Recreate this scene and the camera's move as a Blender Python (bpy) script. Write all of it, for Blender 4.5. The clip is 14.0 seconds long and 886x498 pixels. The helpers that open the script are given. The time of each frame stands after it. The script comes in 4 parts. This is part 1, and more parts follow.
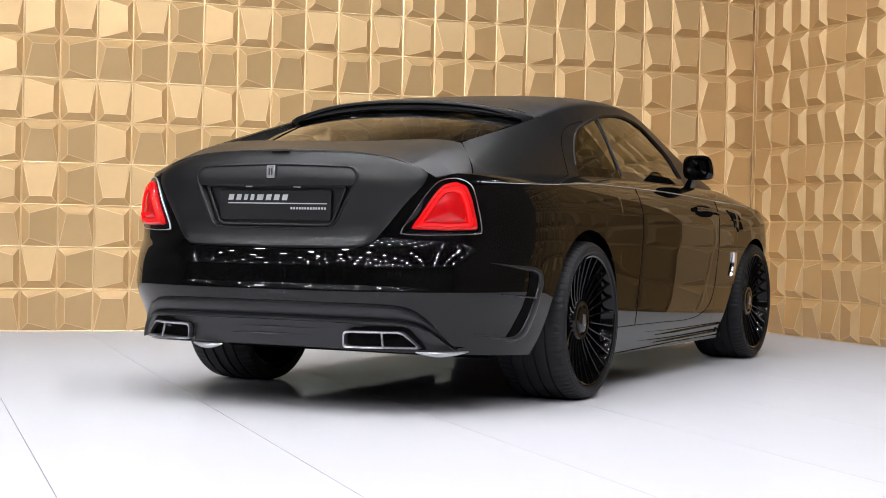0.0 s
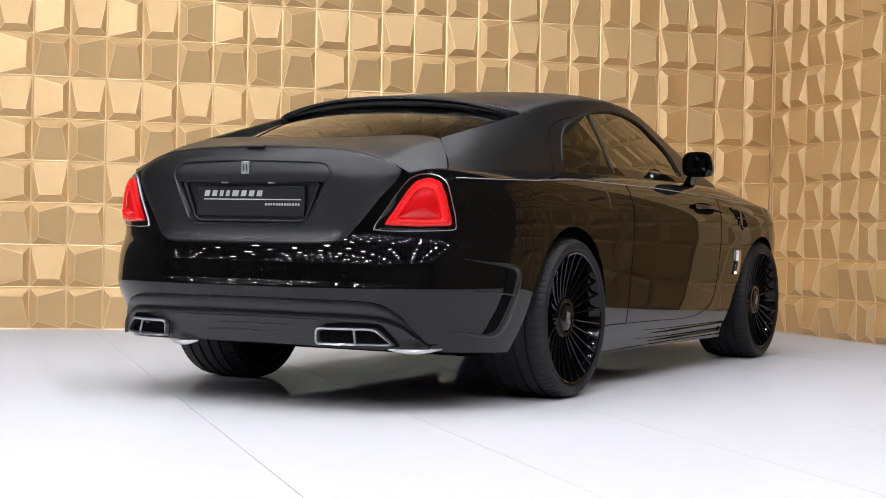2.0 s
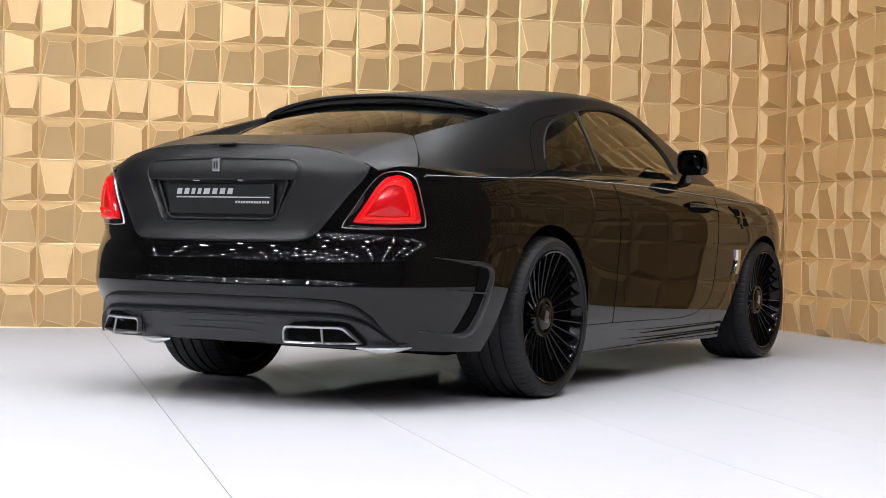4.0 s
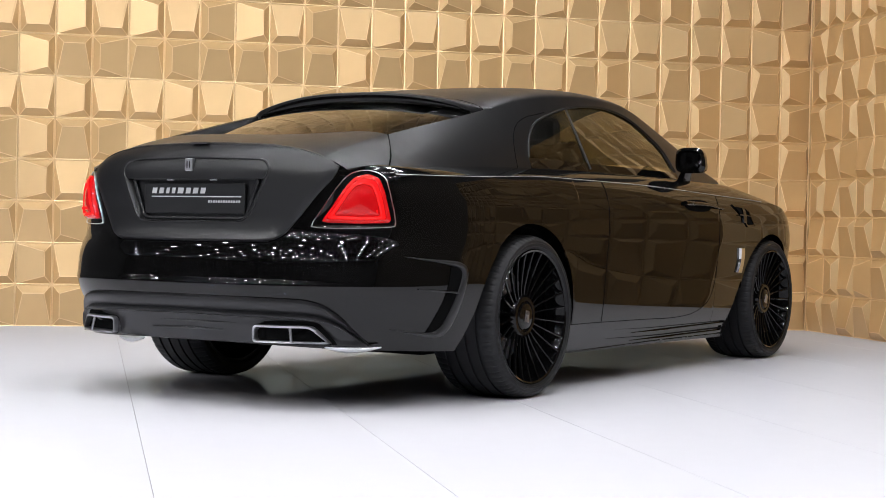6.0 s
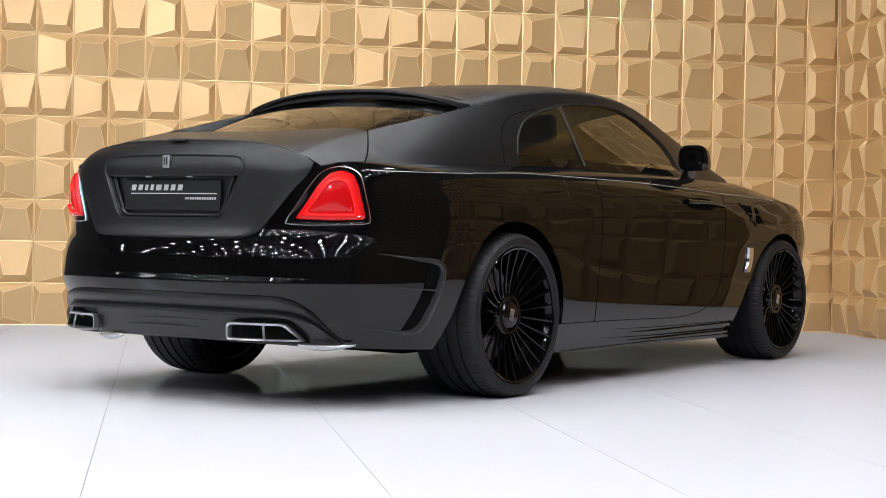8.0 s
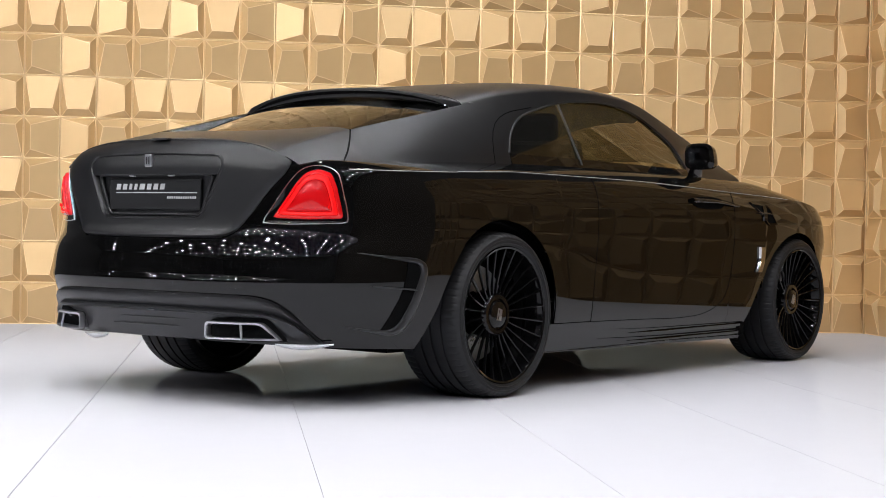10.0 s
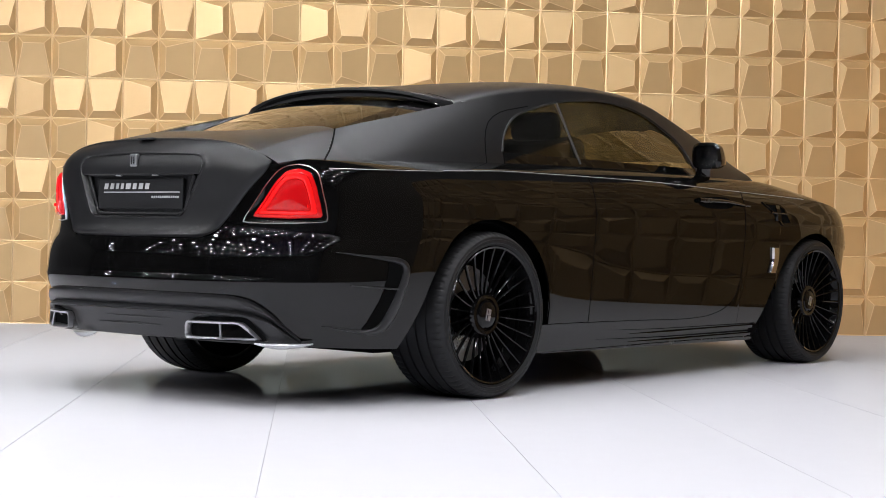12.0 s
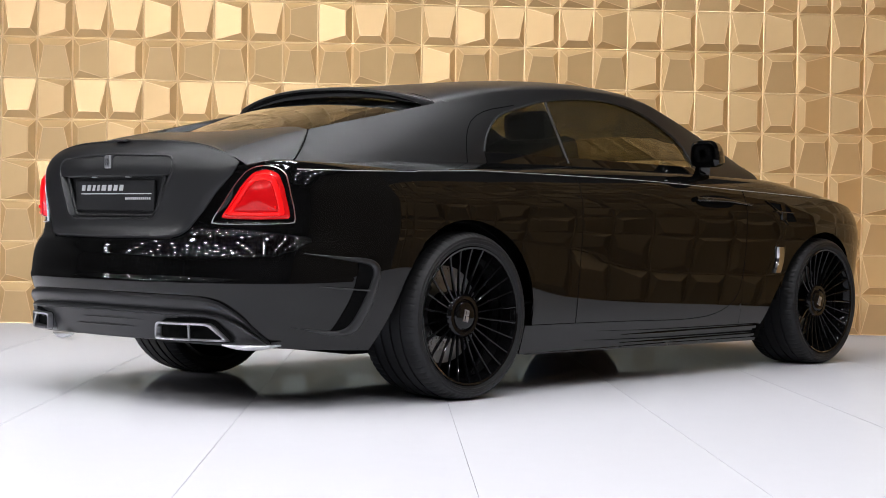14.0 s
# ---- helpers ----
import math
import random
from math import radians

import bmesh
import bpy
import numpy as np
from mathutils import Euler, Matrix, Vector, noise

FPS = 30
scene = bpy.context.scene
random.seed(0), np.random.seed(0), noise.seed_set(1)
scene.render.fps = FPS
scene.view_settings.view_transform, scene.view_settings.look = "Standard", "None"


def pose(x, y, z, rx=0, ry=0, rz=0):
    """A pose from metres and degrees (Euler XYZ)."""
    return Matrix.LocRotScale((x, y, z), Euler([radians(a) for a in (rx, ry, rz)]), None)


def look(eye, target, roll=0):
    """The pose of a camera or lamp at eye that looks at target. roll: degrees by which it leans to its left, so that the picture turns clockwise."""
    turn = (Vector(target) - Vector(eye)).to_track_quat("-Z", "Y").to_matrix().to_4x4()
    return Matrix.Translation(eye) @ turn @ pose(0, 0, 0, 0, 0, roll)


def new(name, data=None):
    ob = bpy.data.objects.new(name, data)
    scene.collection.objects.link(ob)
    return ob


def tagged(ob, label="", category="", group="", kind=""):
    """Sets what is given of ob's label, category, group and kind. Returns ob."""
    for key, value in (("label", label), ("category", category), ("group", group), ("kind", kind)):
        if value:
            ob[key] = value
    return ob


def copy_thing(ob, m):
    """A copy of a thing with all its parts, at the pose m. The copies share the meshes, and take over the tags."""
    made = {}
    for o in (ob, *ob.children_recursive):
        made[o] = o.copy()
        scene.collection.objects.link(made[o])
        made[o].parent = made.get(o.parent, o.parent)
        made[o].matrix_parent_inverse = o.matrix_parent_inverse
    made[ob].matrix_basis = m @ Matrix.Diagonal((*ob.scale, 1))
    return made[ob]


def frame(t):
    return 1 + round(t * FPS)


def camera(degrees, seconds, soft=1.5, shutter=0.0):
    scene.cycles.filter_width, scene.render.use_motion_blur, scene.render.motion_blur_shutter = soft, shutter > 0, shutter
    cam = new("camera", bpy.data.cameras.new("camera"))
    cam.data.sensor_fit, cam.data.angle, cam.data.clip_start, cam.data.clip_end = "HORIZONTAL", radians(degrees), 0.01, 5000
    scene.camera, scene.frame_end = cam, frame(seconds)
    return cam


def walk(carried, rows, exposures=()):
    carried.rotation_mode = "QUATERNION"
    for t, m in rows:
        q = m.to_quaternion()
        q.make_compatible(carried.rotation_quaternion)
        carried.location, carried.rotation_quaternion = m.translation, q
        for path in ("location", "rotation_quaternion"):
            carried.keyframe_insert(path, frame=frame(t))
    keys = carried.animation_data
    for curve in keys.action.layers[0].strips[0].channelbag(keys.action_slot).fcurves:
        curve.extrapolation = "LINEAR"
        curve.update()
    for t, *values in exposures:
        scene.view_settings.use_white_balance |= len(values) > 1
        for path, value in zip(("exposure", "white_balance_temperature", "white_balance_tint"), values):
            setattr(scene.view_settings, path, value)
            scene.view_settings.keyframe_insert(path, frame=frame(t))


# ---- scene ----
# World: the car's rear axle stands over the origin, x runs to its nose, y to its left side.
cam = camera(31.26, 14.0, soft=0.9)
# seconds, eye x, y, z, heading (0 looks along +y), pitch, roll
ROWS = [
    (0.0, -6.849, -3.422, 0.736, -65.19, -0.48, 1.17),
    (0.5, -6.804, -3.500, 0.735, -64.65, -0.50, 1.17),
    (1.0, -6.749, -3.568, 0.731, -64.12, -0.49, 1.13),
    (1.5, -6.697, -3.628, 0.725, -63.67, -0.48, 1.14),
    (2.0, -6.651, -3.692, 0.720, -63.21, -0.46, 1.16),
    (2.5, -6.605, -3.755, 0.714, -62.78, -0.44, 1.17),
    (3.0, -6.547, -3.818, 0.710, -62.31, -0.43, 1.19),
    (5.5, -6.301, -4.218, 0.728, -59.53, -0.58, 1.17),
    (6.0, -6.232, -4.293, 0.728, -58.88, -0.59, 1.14),
    (6.5, -6.166, -4.363, 0.727, -58.28, -0.60, 1.13),
    (7.0, -6.103, -4.430, 0.720, -57.69, -0.56, 1.16),
    (7.5, -6.033, -4.491, 0.712, -57.10, -0.52, 1.18),
    (8.0, -5.979, -4.566, 0.710, -56.47, -0.52, 1.17),
    (10.5, -5.662, -4.933, 0.710, -53.06, -0.53, 1.15),
    (11.0, -5.600, -5.012, 0.706, -52.33, -0.51, 1.15),
    (11.5, -5.532, -5.072, 0.704, -51.68, -0.50, 1.18),
    (12.0, -5.463, -5.134, 0.704, -51.03, -0.50, 1.16),
    (12.5, -5.384, -5.210, 0.708, -50.29, -0.54, 1.11),
    (13.0, -5.299, -5.284, 0.718, -49.57, -0.59, 1.04),
    (13.5, -5.220, -5.354, 0.719, -48.89, -0.60, 1.00),
    (14.0, -5.150, -5.434, 0.721, -48.23, -0.61, 0.99),
]


def aim(x, y, z, heading, pitch, roll):
    return pose(x, y, z, 90 + pitch, 0, heading) @ pose(0, 0, 0, 0, 0, roll)


walk(cam, [(t, aim(*r)) for t, *r in ROWS])

# ---- light ----
world = bpy.data.worlds.new("world")
scene.world = world
world.use_nodes = True
world.node_tree.nodes["Background"].inputs[0].default_value = (0.9, 0.93, 1.0, 1)
world.node_tree.nodes["Background"].inputs[1].default_value = 0.02
scene.view_settings.exposure = 0.0
LAMP = 330.0          # emission of the round downlights
SPOT = 1850.0         # emission of the spotlights that face the gold wall
CEILING = 5.70

# ---- small tools ----


def curve(*pts):
    """A smooth function through (x, y) pairs, without overshoot."""
    xs, ys = np.array([p[0] for p in pts], float), np.array([p[1] for p in pts], float)
    h, d = np.diff(xs), np.diff(ys) / np.diff(xs)
    m = np.zeros(len(xs))
    m[0], m[-1] = d[0], d[-1]
    for i in range(1, len(xs) - 1):
        if d[i - 1] * d[i] > 0:
            w1, w2 = 2 * h[i] + h[i - 1], h[i] + 2 * h[i - 1]
            m[i] = (w1 + w2) / (w1 / d[i - 1] + w2 / d[i])

    def f(x):
        x = np.clip(x, xs[0], xs[-1])
        i = np.clip(np.searchsorted(xs, x) - 1, 0, len(xs) - 2)
        t = (x - xs[i]) / h[i]
        return ((1 + 2 * t) * (1 - t) ** 2 * ys[i] + t * (1 - t) ** 2 * h[i] * m[i]
                + t * t * (3 - 2 * t) * ys[i + 1] + t * t * (t - 1) * h[i] * m[i + 1])
    return f


def empty(name, label, category, group="", kind=""):
    return tagged(new(name), label, category, group, kind)


def mesh_part(name, verts, faces, mat, parent=None, label="", smooth=True, sharp=35.0):
    me = bpy.data.meshes.new(name)
    me.from_pydata([tuple(map(float, v)) for v in verts], [], faces)
    me.validate()
    me.materials.append(mat)
    if smooth:
        me.shade_smooth()
        if sharp:
            me.set_sharp_from_angle(angle=radians(sharp))
    ob = new(name, me)
    ob.parent = parent
    return tagged(ob, label)


def part(name, bm, mat, parent=None, label="", smooth=True, sharp=35.0):
    me = bpy.data.meshes.new(name)
    bm.to_mesh(me)
    bm.free()
    me.materials.append(mat)
    if smooth:
        me.shade_smooth()
        if sharp:
            me.set_sharp_from_angle(angle=radians(sharp))
    ob = new(name, me)
    ob.parent = parent
    return tagged(ob, label)


def thicken(ob, amount):
    mod = ob.modifiers.new("thickness", "SOLIDIFY")
    mod.thickness, mod.offset = amount, -1
    crisp = ob.modifiers.new("crisp_edges", "EDGE_SPLIT")
    crisp.split_angle = radians(40)
    return ob


def grid_faces(nu, nv, flip=False, wrap_u=False, wrap_v=False, start=0):
    fs = []
    for i in range(nu if wrap_u else nu - 1):
        for j in range(nv if wrap_v else nv - 1):
            a, b = start + i * nv + j, start + ((i + 1) % nu) * nv + j
            c, d = start + ((i + 1) % nu) * nv + (j + 1) % nv, start + i * nv + (j + 1) % nv
            fs.append((a, d, c, b) if flip else (a, b, c, d))
    return fs


def sheet(name, pts, mat, parent=None, label="", flip=False, thick=0.0, wrap_u=False, wrap_v=False, sharp=35.0):
    """A surface from a grid of points; with a thickness it goes to the back of its faces."""
    pts = np.asarray(pts, float)
    nu, nv = pts.shape[:2]
    ob = mesh_part(name, pts.reshape(-1, 3), grid_faces(nu, nv, flip, wrap_u, wrap_v), mat, parent, label, True, sharp)
    return thicken(ob, thick) if thick else ob


def box_bm(bm, lo, hi, bevel=0.0, m=None):
    vs = [bm.verts.new((x, y, z)) for x in (lo[0], hi[0]) for y in (lo[1], hi[1]) for z in (lo[2], hi[2])]
    fs = [bm.faces.new([vs[i] for i in q]) for q in ((0, 1, 3, 2), (4, 6, 7, 5), (0, 4, 5, 1), (2, 3, 7, 6), (0, 2, 6, 4), (1, 5, 7, 3))]
    if m is not None:
        bmesh.ops.transform(bm, matrix=m, verts=vs)
    if bevel:
        edges = list({e for f in fs for e in f.edges})
        bmesh.ops.bevel(bm, geom=edges, offset=bevel, segments=2, affect="EDGES", profile=0.5)
    return bm


def box(name, lo, hi, mat, parent=None, label="", bevel=0.0, m=None):
    return part(name, box_bm(bmesh.new(), lo, hi, bevel, m), mat, parent, label, bevel > 0, 22)


def tube(name, path, radius, mat, parent=None, label="", sides=8, closed=False, flat=1.0):
    """A round bar along a path of points."""
    path = [Vector(p) for p in path]
    n, verts = len(path), []
    for i, p in enumerate(path):
        a, b = path[(i - 1) % n if closed else max(i - 1, 0)], path[(i + 1) % n if closed else min(i + 1, n - 1)]
        t = (b - a).normalized()
        up = Vector((0, 0, 1)) if abs(t.z) < 0.9 else Vector((1, 0, 0))
        s = t.cross(up).normalized()
        u = s.cross(t)
        r = radius(i / max(n - 1, 1)) if callable(radius) else radius
        verts += [p + (s * math.cos(2 * math.pi * k / sides) * flat + u * math.sin(2 * math.pi * k / sides)) * r for k in range(sides)]
    faces = grid_faces(n, sides, False, closed, True)
    if not closed:
        faces += [tuple(range(sides))[::-1], tuple((n - 1) * sides + k for k in range(sides))]
    return mesh_part(name, verts, faces, mat, parent, label, True, 50)


def lathe(name, profile, mat, parent=None, label="", segments=96, m=None, closed=False, sharp=30.0):
    """A body of revolution about the y axis, from (radius, y) pairs."""
    m = m or Matrix()
    pts = np.array([[m @ Vector((r * math.cos(a), y, r * math.sin(a))) for r, y in profile]
                    for a in np.linspace(0, 2 * math.pi, segments, endpoint=False)])
    return sheet(name, pts, mat, parent, label, False, 0.0, True, closed, sharp)


def rounded(corners, radius, steps=5):
    """A closed 2D outline with rounded corners."""
    out, n = [], len(corners)
    for i in range(n):
        a, b, c = (np.array(corners[j % n], float) for j in (i - 1, i, i + 1))
        r = radius[i] if isinstance(radius, (list, tuple)) else radius
        p, q = b + (a - b) / np.linalg.norm(a - b) * r, b + (c - b) / np.linalg.norm(c - b) * r
        for t in np.linspace(0, 1, steps):
            out.append((1 - t) ** 2 * p + 2 * t * (1 - t) * b + t * t * q)
    return np.array(out)


def resample(loop, count):
    """Evenly spaced points along a closed 2D outline, from its highest point's angle zero."""
    loop = np.vstack([loop, loop[:1]])
    s = np.r_[0, np.cumsum(np.linalg.norm(np.diff(loop, axis=0), axis=1))]
    t = np.linspace(0, s[-1], count, endpoint=False)
    return np.stack([np.interp(t, s, loop[:, k]) for k in range(loop.shape[1])], 1)


# ---- materials ----


def material(name, colour, rough=0.5, metal=0.0, coat=0.0, spec=0.5, grain=0.0, scale=40.0, bump=0.0, rough_var=0.0, tint=0.0, emit=None, strength=0.0):
    mat = bpy.data.materials.new(name)
    mat.use_nodes = True
    nt = mat.node_tree
    b = nt.nodes["Principled BSDF"]
    b.inputs["Base Color"].default_value = (*colour, 1)
    b.inputs["Roughness"].default_value = rough
    b.inputs["Metallic"].default_value = metal
    b.inputs["Coat Weight"].default_value = coat
    b.inputs["Coat Roughness"].default_value = 0.02
    b.inputs["Specular IOR Level"].default_value = spec
    if emit:
        b.inputs["Emission Color"].default_value = (*emit, 1)
        b.inputs["Emission Strength"].default_value = strength
    if grain or bump or rough_var or tint:
        tc = nt.nodes.new("ShaderNodeTexCoord")
        n1, n2 = nt.nodes.new("ShaderNodeTexNoise"), nt.nodes.new("ShaderNodeTexNoise")
        n1.inputs["Scale"].default_value, n2.inputs["Scale"].default_value = scale, scale / 14
        n1.inputs["Detail"].default_value, n2.inputs["Detail"].default_value = 6, 4
        for n in (n1, n2):
            nt.links.new(tc.outputs["Object"], n.inputs["Vector"])
        mix = nt.nodes.new("ShaderNodeMath")
        mix.operation = "ADD"
        nt.links.new(n1.outputs["Fac"], mix.inputs[0])
        nt.links.new(n2.outputs["Fac"], mix.inputs[1])
        if grain or tint:
            fac = nt.nodes.new("ShaderNodeMapRange")
            fac.inputs["From Min"].default_value, fac.inputs["From Max"].default_value = 0.6, 1.4
            fac.inputs["To Min"].default_value, fac.inputs["To Max"].default_value = 1 - grain, 1 + grain
            nt.links.new(mix.outputs[0], fac.inputs["Value"])
            value = fac.outputs["Result"]
            if tint:
                info = nt.nodes.new("ShaderNodeObjectInfo")
                r = nt.nodes.new("ShaderNodeMapRange")
                r.inputs["To Min"].default_value, r.inputs["To Max"].default_value = 1 - tint, 1 + tint
                nt.links.new(info.outputs["Random"], r.inputs["Value"])
                mul = nt.nodes.new("ShaderNodeMath")
                mul.operation = "MULTIPLY"
                nt.links.new(value, mul.inputs[0])
                nt.links.new(r.outputs["Result"], mul.inputs[1])
                value = mul.outputs[0]
            col = nt.nodes.new("ShaderNodeVectorMath")
            col.operation = "SCALE"
            col.inputs[0].default_value = colour
            nt.links.new(value, col.inputs["Scale"])
            nt.links.new(col.outputs[0], b.inputs["Base Color"])
        if rough_var:
            rr = nt.nodes.new("ShaderNodeMapRange")
            rr.inputs["From Min"].default_value, rr.inputs["From Max"].default_value = 0.6, 1.4
            rr.inputs["To Min"].default_value, rr.inputs["To Max"].default_value = max(rough - rough_var, 0), rough + rough_var
            nt.links.new(mix.outputs[0], rr.inputs["Value"])
            nt.links.new(rr.outputs["Result"], b.inputs["Roughness"])
        if bump:
            bp = nt.nodes.new("ShaderNodeBump")
            bp.inputs["Strength"].default_value, bp.inputs["Distance"].default_value = 1.0, bump
            nt.links.new(mix.outputs[0], bp.inputs["Height"])
            nt.links.new(bp.outputs["Normal"], b.inputs["Normal"])
    return mat


def glass_material(name, colour, rough=0.0, ior=1.45):
    mat = bpy.data.materials.new(name)
    mat.use_nodes = True
    b = mat.node_tree.nodes["Principled BSDF"]
    b.inputs["Base Color"].default_value = (*colour, 1)
    b.inputs["Roughness"].default_value = rough
    b.inputs["IOR"].default_value = ior
    b.inputs["Transmission Weight"].default_value = 1.0
    return mat


GLOSS = material("gloss_black_paint", (0.002, 0.002, 0.002), 0.015, spec=0.40)
SATIN = material("satin_black_paint", (0.0032, 0.0032, 0.0037), 0.39, spec=0.45, rough_var=0.03, scale=220, bump=0.00002)
CARBON = material("satin_grey_plastic", (0.010, 0.0098, 0.0106), 0.34, spec=0.5, grain=0.06, rough_var=0.04, scale=160)
BLACK_TRIM = material("black_trim", (0.006, 0.006, 0.006), 0.25, rough_var=0.05, scale=90)
PLATE = material("black_plate", (0.006, 0.006, 0.0065), 0.5, spec=0.3, rough_var=0.05, scale=90)
VOID = material("dark_interior", (0.003, 0.003, 0.003), 0.9, spec=0.05)
RUBBER = material("tyre_rubber", (0.0105, 0.0103, 0.0108), 0.55, spec=0.3, grain=0.15, rough_var=0.08, scale=60, bump=0.0003)
RIM = material("rim_gloss_black", (0.003, 0.003, 0.0032), 0.06, spec=0.3)
CHROME = material("chrome", (0.82, 0.82, 0.83), 0.08, 1.0)
SATIN_METAL = material("brushed_steel", (0.52, 0.52, 0.54), 0.32, 1.0, grain=0.05, rough_var=0.05, scale=120)
DISC_METAL = material("brake_disc", (0.28, 0.28, 0.28), 0.30, 1.0, grain=0.1, rough_var=0.06, scale=90)
RED = material("red_lens", (0.50, 0.004, 0.006), 0.03, spec=0.5, emit=(1.0, 0.006, 0.008), strength=0.12)
RED_BRIGHT = material("red_light_guide", (0.62, 0.006, 0.007), 0.07, spec=0.4, emit=(1.0, 0.010, 0.011), strength=0.45)
RED_DEEP = material("red_lens_deep", (0.44, 0.003, 0.005), 0.06, spec=0.4, emit=(1.0, 0.006, 0.008), strength=0.11)
WHITE_PRINT = material("white_print", (0.42, 0.42, 0.42), 0.5)
STRIPE = material("coachline_silver", (0.42, 0.40, 0.38), 0.35)
GREY_TRIM = material("grey_anodised_trim", (0.05, 0.05, 0.053), 0.4, 0.6, rough_var=0.05, scale=80)
TINT = glass_material("tinted_glass", (0.30, 0.295, 0.215), 0.0, 1.5)
REAR_GLASS = glass_material("dark_tinted_glass", (0.30, 0.28, 0.24), 0.0, 1.7)
LEATHER = material("dark_leather", (0.02, 0.018, 0.015), 0.5, grain=0.1, scale=80, bump=0.0005)
FLOOR = material("white_floor", (0.635, 0.628, 0.655), 0.4, spec=0.0, grain=0.012, rough_var=0.03, scale=9)


def add_gloss(mat, low, high, rough, colour):
    """A polish over a matt base, stronger at a flat angle; colour tints its reflections."""
    nt = mat.node_tree
    out, base = nt.nodes["Material Output"], nt.nodes["Principled BSDF"]
    gl, mix = nt.nodes.new("ShaderNodeBsdfGlossy"), nt.nodes.new("ShaderNodeMixShader")
    fres, span = nt.nodes.new("ShaderNodeFresnel"), nt.nodes.new("ShaderNodeMapRange")
    span.inputs["To Min"].default_value, span.inputs["To Max"].default_value = low, high
    gl.inputs["Roughness"].default_value, gl.inputs["Color"].default_value = rough, (*colour, 1)
    nt.links.new(fres.outputs[0], span.inputs["Value"])
    nt.links.new(span.outputs["Result"], mix.inputs[0])
    nt.links.new(base.outputs[0], mix.inputs[1])
    nt.links.new(gl.outputs[0], mix.inputs[2])
    nt.links.new(mix.outputs[0], out.inputs["Surface"])


# Blue gloss colour greys the gold wall's reflection in the floor.
add_gloss(FLOOR, 0.015, 0.46, 0.05, (0.36, 0.57, 1.0))
JOINT = material("floor_joint", (0.36, 0.35, 0.35), 0.8)
GOLD = material("gold_lacquer", (0.59, 0.395, 0.185), 0.43, metal=0.40, coat=0.35, spec=0.5, grain=0.03, scale=12, tint=0.03)
# The gold once more in a darker colour, as shade on far tiles.
GOLD_SHADE = material("gold_lacquer_shade", (0.26, 0.165, 0.07), 0.42, metal=0.42, spec=0.25, grain=0.03, scale=12, tint=0.03)
# Lighter gold for rims and crests, with their highlight put into the colour.
GOLD_GLINT = material("gold_edge_highlight", (0.80, 0.59, 0.33), 0.38, metal=0.5, spec=0.5, grain=0.05, scale=30)
GOLD_EDGE = material("gold_backing", (0.62, 0.44, 0.22), 0.42, metal=0.5, grain=0.05, scale=30)
for _gold in (GOLD, GOLD_SHADE):
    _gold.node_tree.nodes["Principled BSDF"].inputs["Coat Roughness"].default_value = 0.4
WHITE_WALL = material("white_wall_paint", (0.8, 0.8, 0.8), 0.6, grain=0.02, scale=20)
DARK_WALL = material("charcoal_wall_paint", (0.035, 0.033, 0.032), 0.7, grain=0.08, scale=20)
# Brown between tiles and charcoal, standing in for light that fades along the wall.
BROWN_WALL = material("fading_wall_brown", (0.060, 0.043, 0.026), 0.7, grain=0.06, scale=8)
CEIL = material("dark_ceiling", (0.03, 0.03, 0.03), 0.8, grain=0.1, scale=12)
SPOT_LED = material("spot_disc", (0.9, 0.9, 0.9), 0.5, emit=(1.0, 0.98, 0.97), strength=SPOT)
LED = material("led_disc", (0.9, 0.9, 0.9), 0.5, emit=(0.945, 0.955, 1.0), strength=LAMP)

# ---- room ----
# The gold wall runs along D; N points from the car to it. U and V are the distances along them.
D, N = Vector((0.69969, -0.71444, 0)), Vector((0.71444, 0.69969, 0))
TILE_W, TILE_H, WALL_V, FIRST_U, CORNER_U = 0.2557, 0.2997, 4.2528, -1.6651, 4.4718
ROOM_U0, ROOM_V0 = -23.0, -14.0
SIDE_LENGTH = 22 * TILE_W + 0.05     # the gold side wall ends here, beside a dark hall
SIDE_ROWS = 10
ROOM = Matrix(((D.x, N.x, 0, 0), (D.y, N.y, 0, 0), (0, 0, 1, 0), (0, 0, 0, 1)))


def slab(name, lo, hi, mat, label, category):
    return tagged(box(name, lo, hi, mat, None, "", 0, ROOM), label, category, "", "structure")


PLANK = 0.8235
floor = tagged(new("floor"), "glossy white floor of long panels with fine dark joints", "floor", "", "structure")
box("underlay", (ROOM_U0, ROOM_V0, -0.10), (CORNER_U + 0.1, WALL_V + 0.1, -0.004), JOINT, floor, "grey joint bed", 0, ROOM)
LAY = ROOM @ pose(0, -1.0, 0, 0, 0, -0.75)      # the panels lie a little askew to the wall
for k in range(-15, 7):
    a = -0.209 + k * PLANK
    gap = 0.0021 if k < -1 else 0.0015 if k < 0 else 0.0009
    far = 0.0021 if k < -2 else 0.0015 if k < -1 else 0.0009
    box("floor_panel", (a + gap, ROOM_V0, -0.004), (a + PLANK - far, WALL_V + 1.2, 0.0), FLOOR, floor, "", 0, LAY)

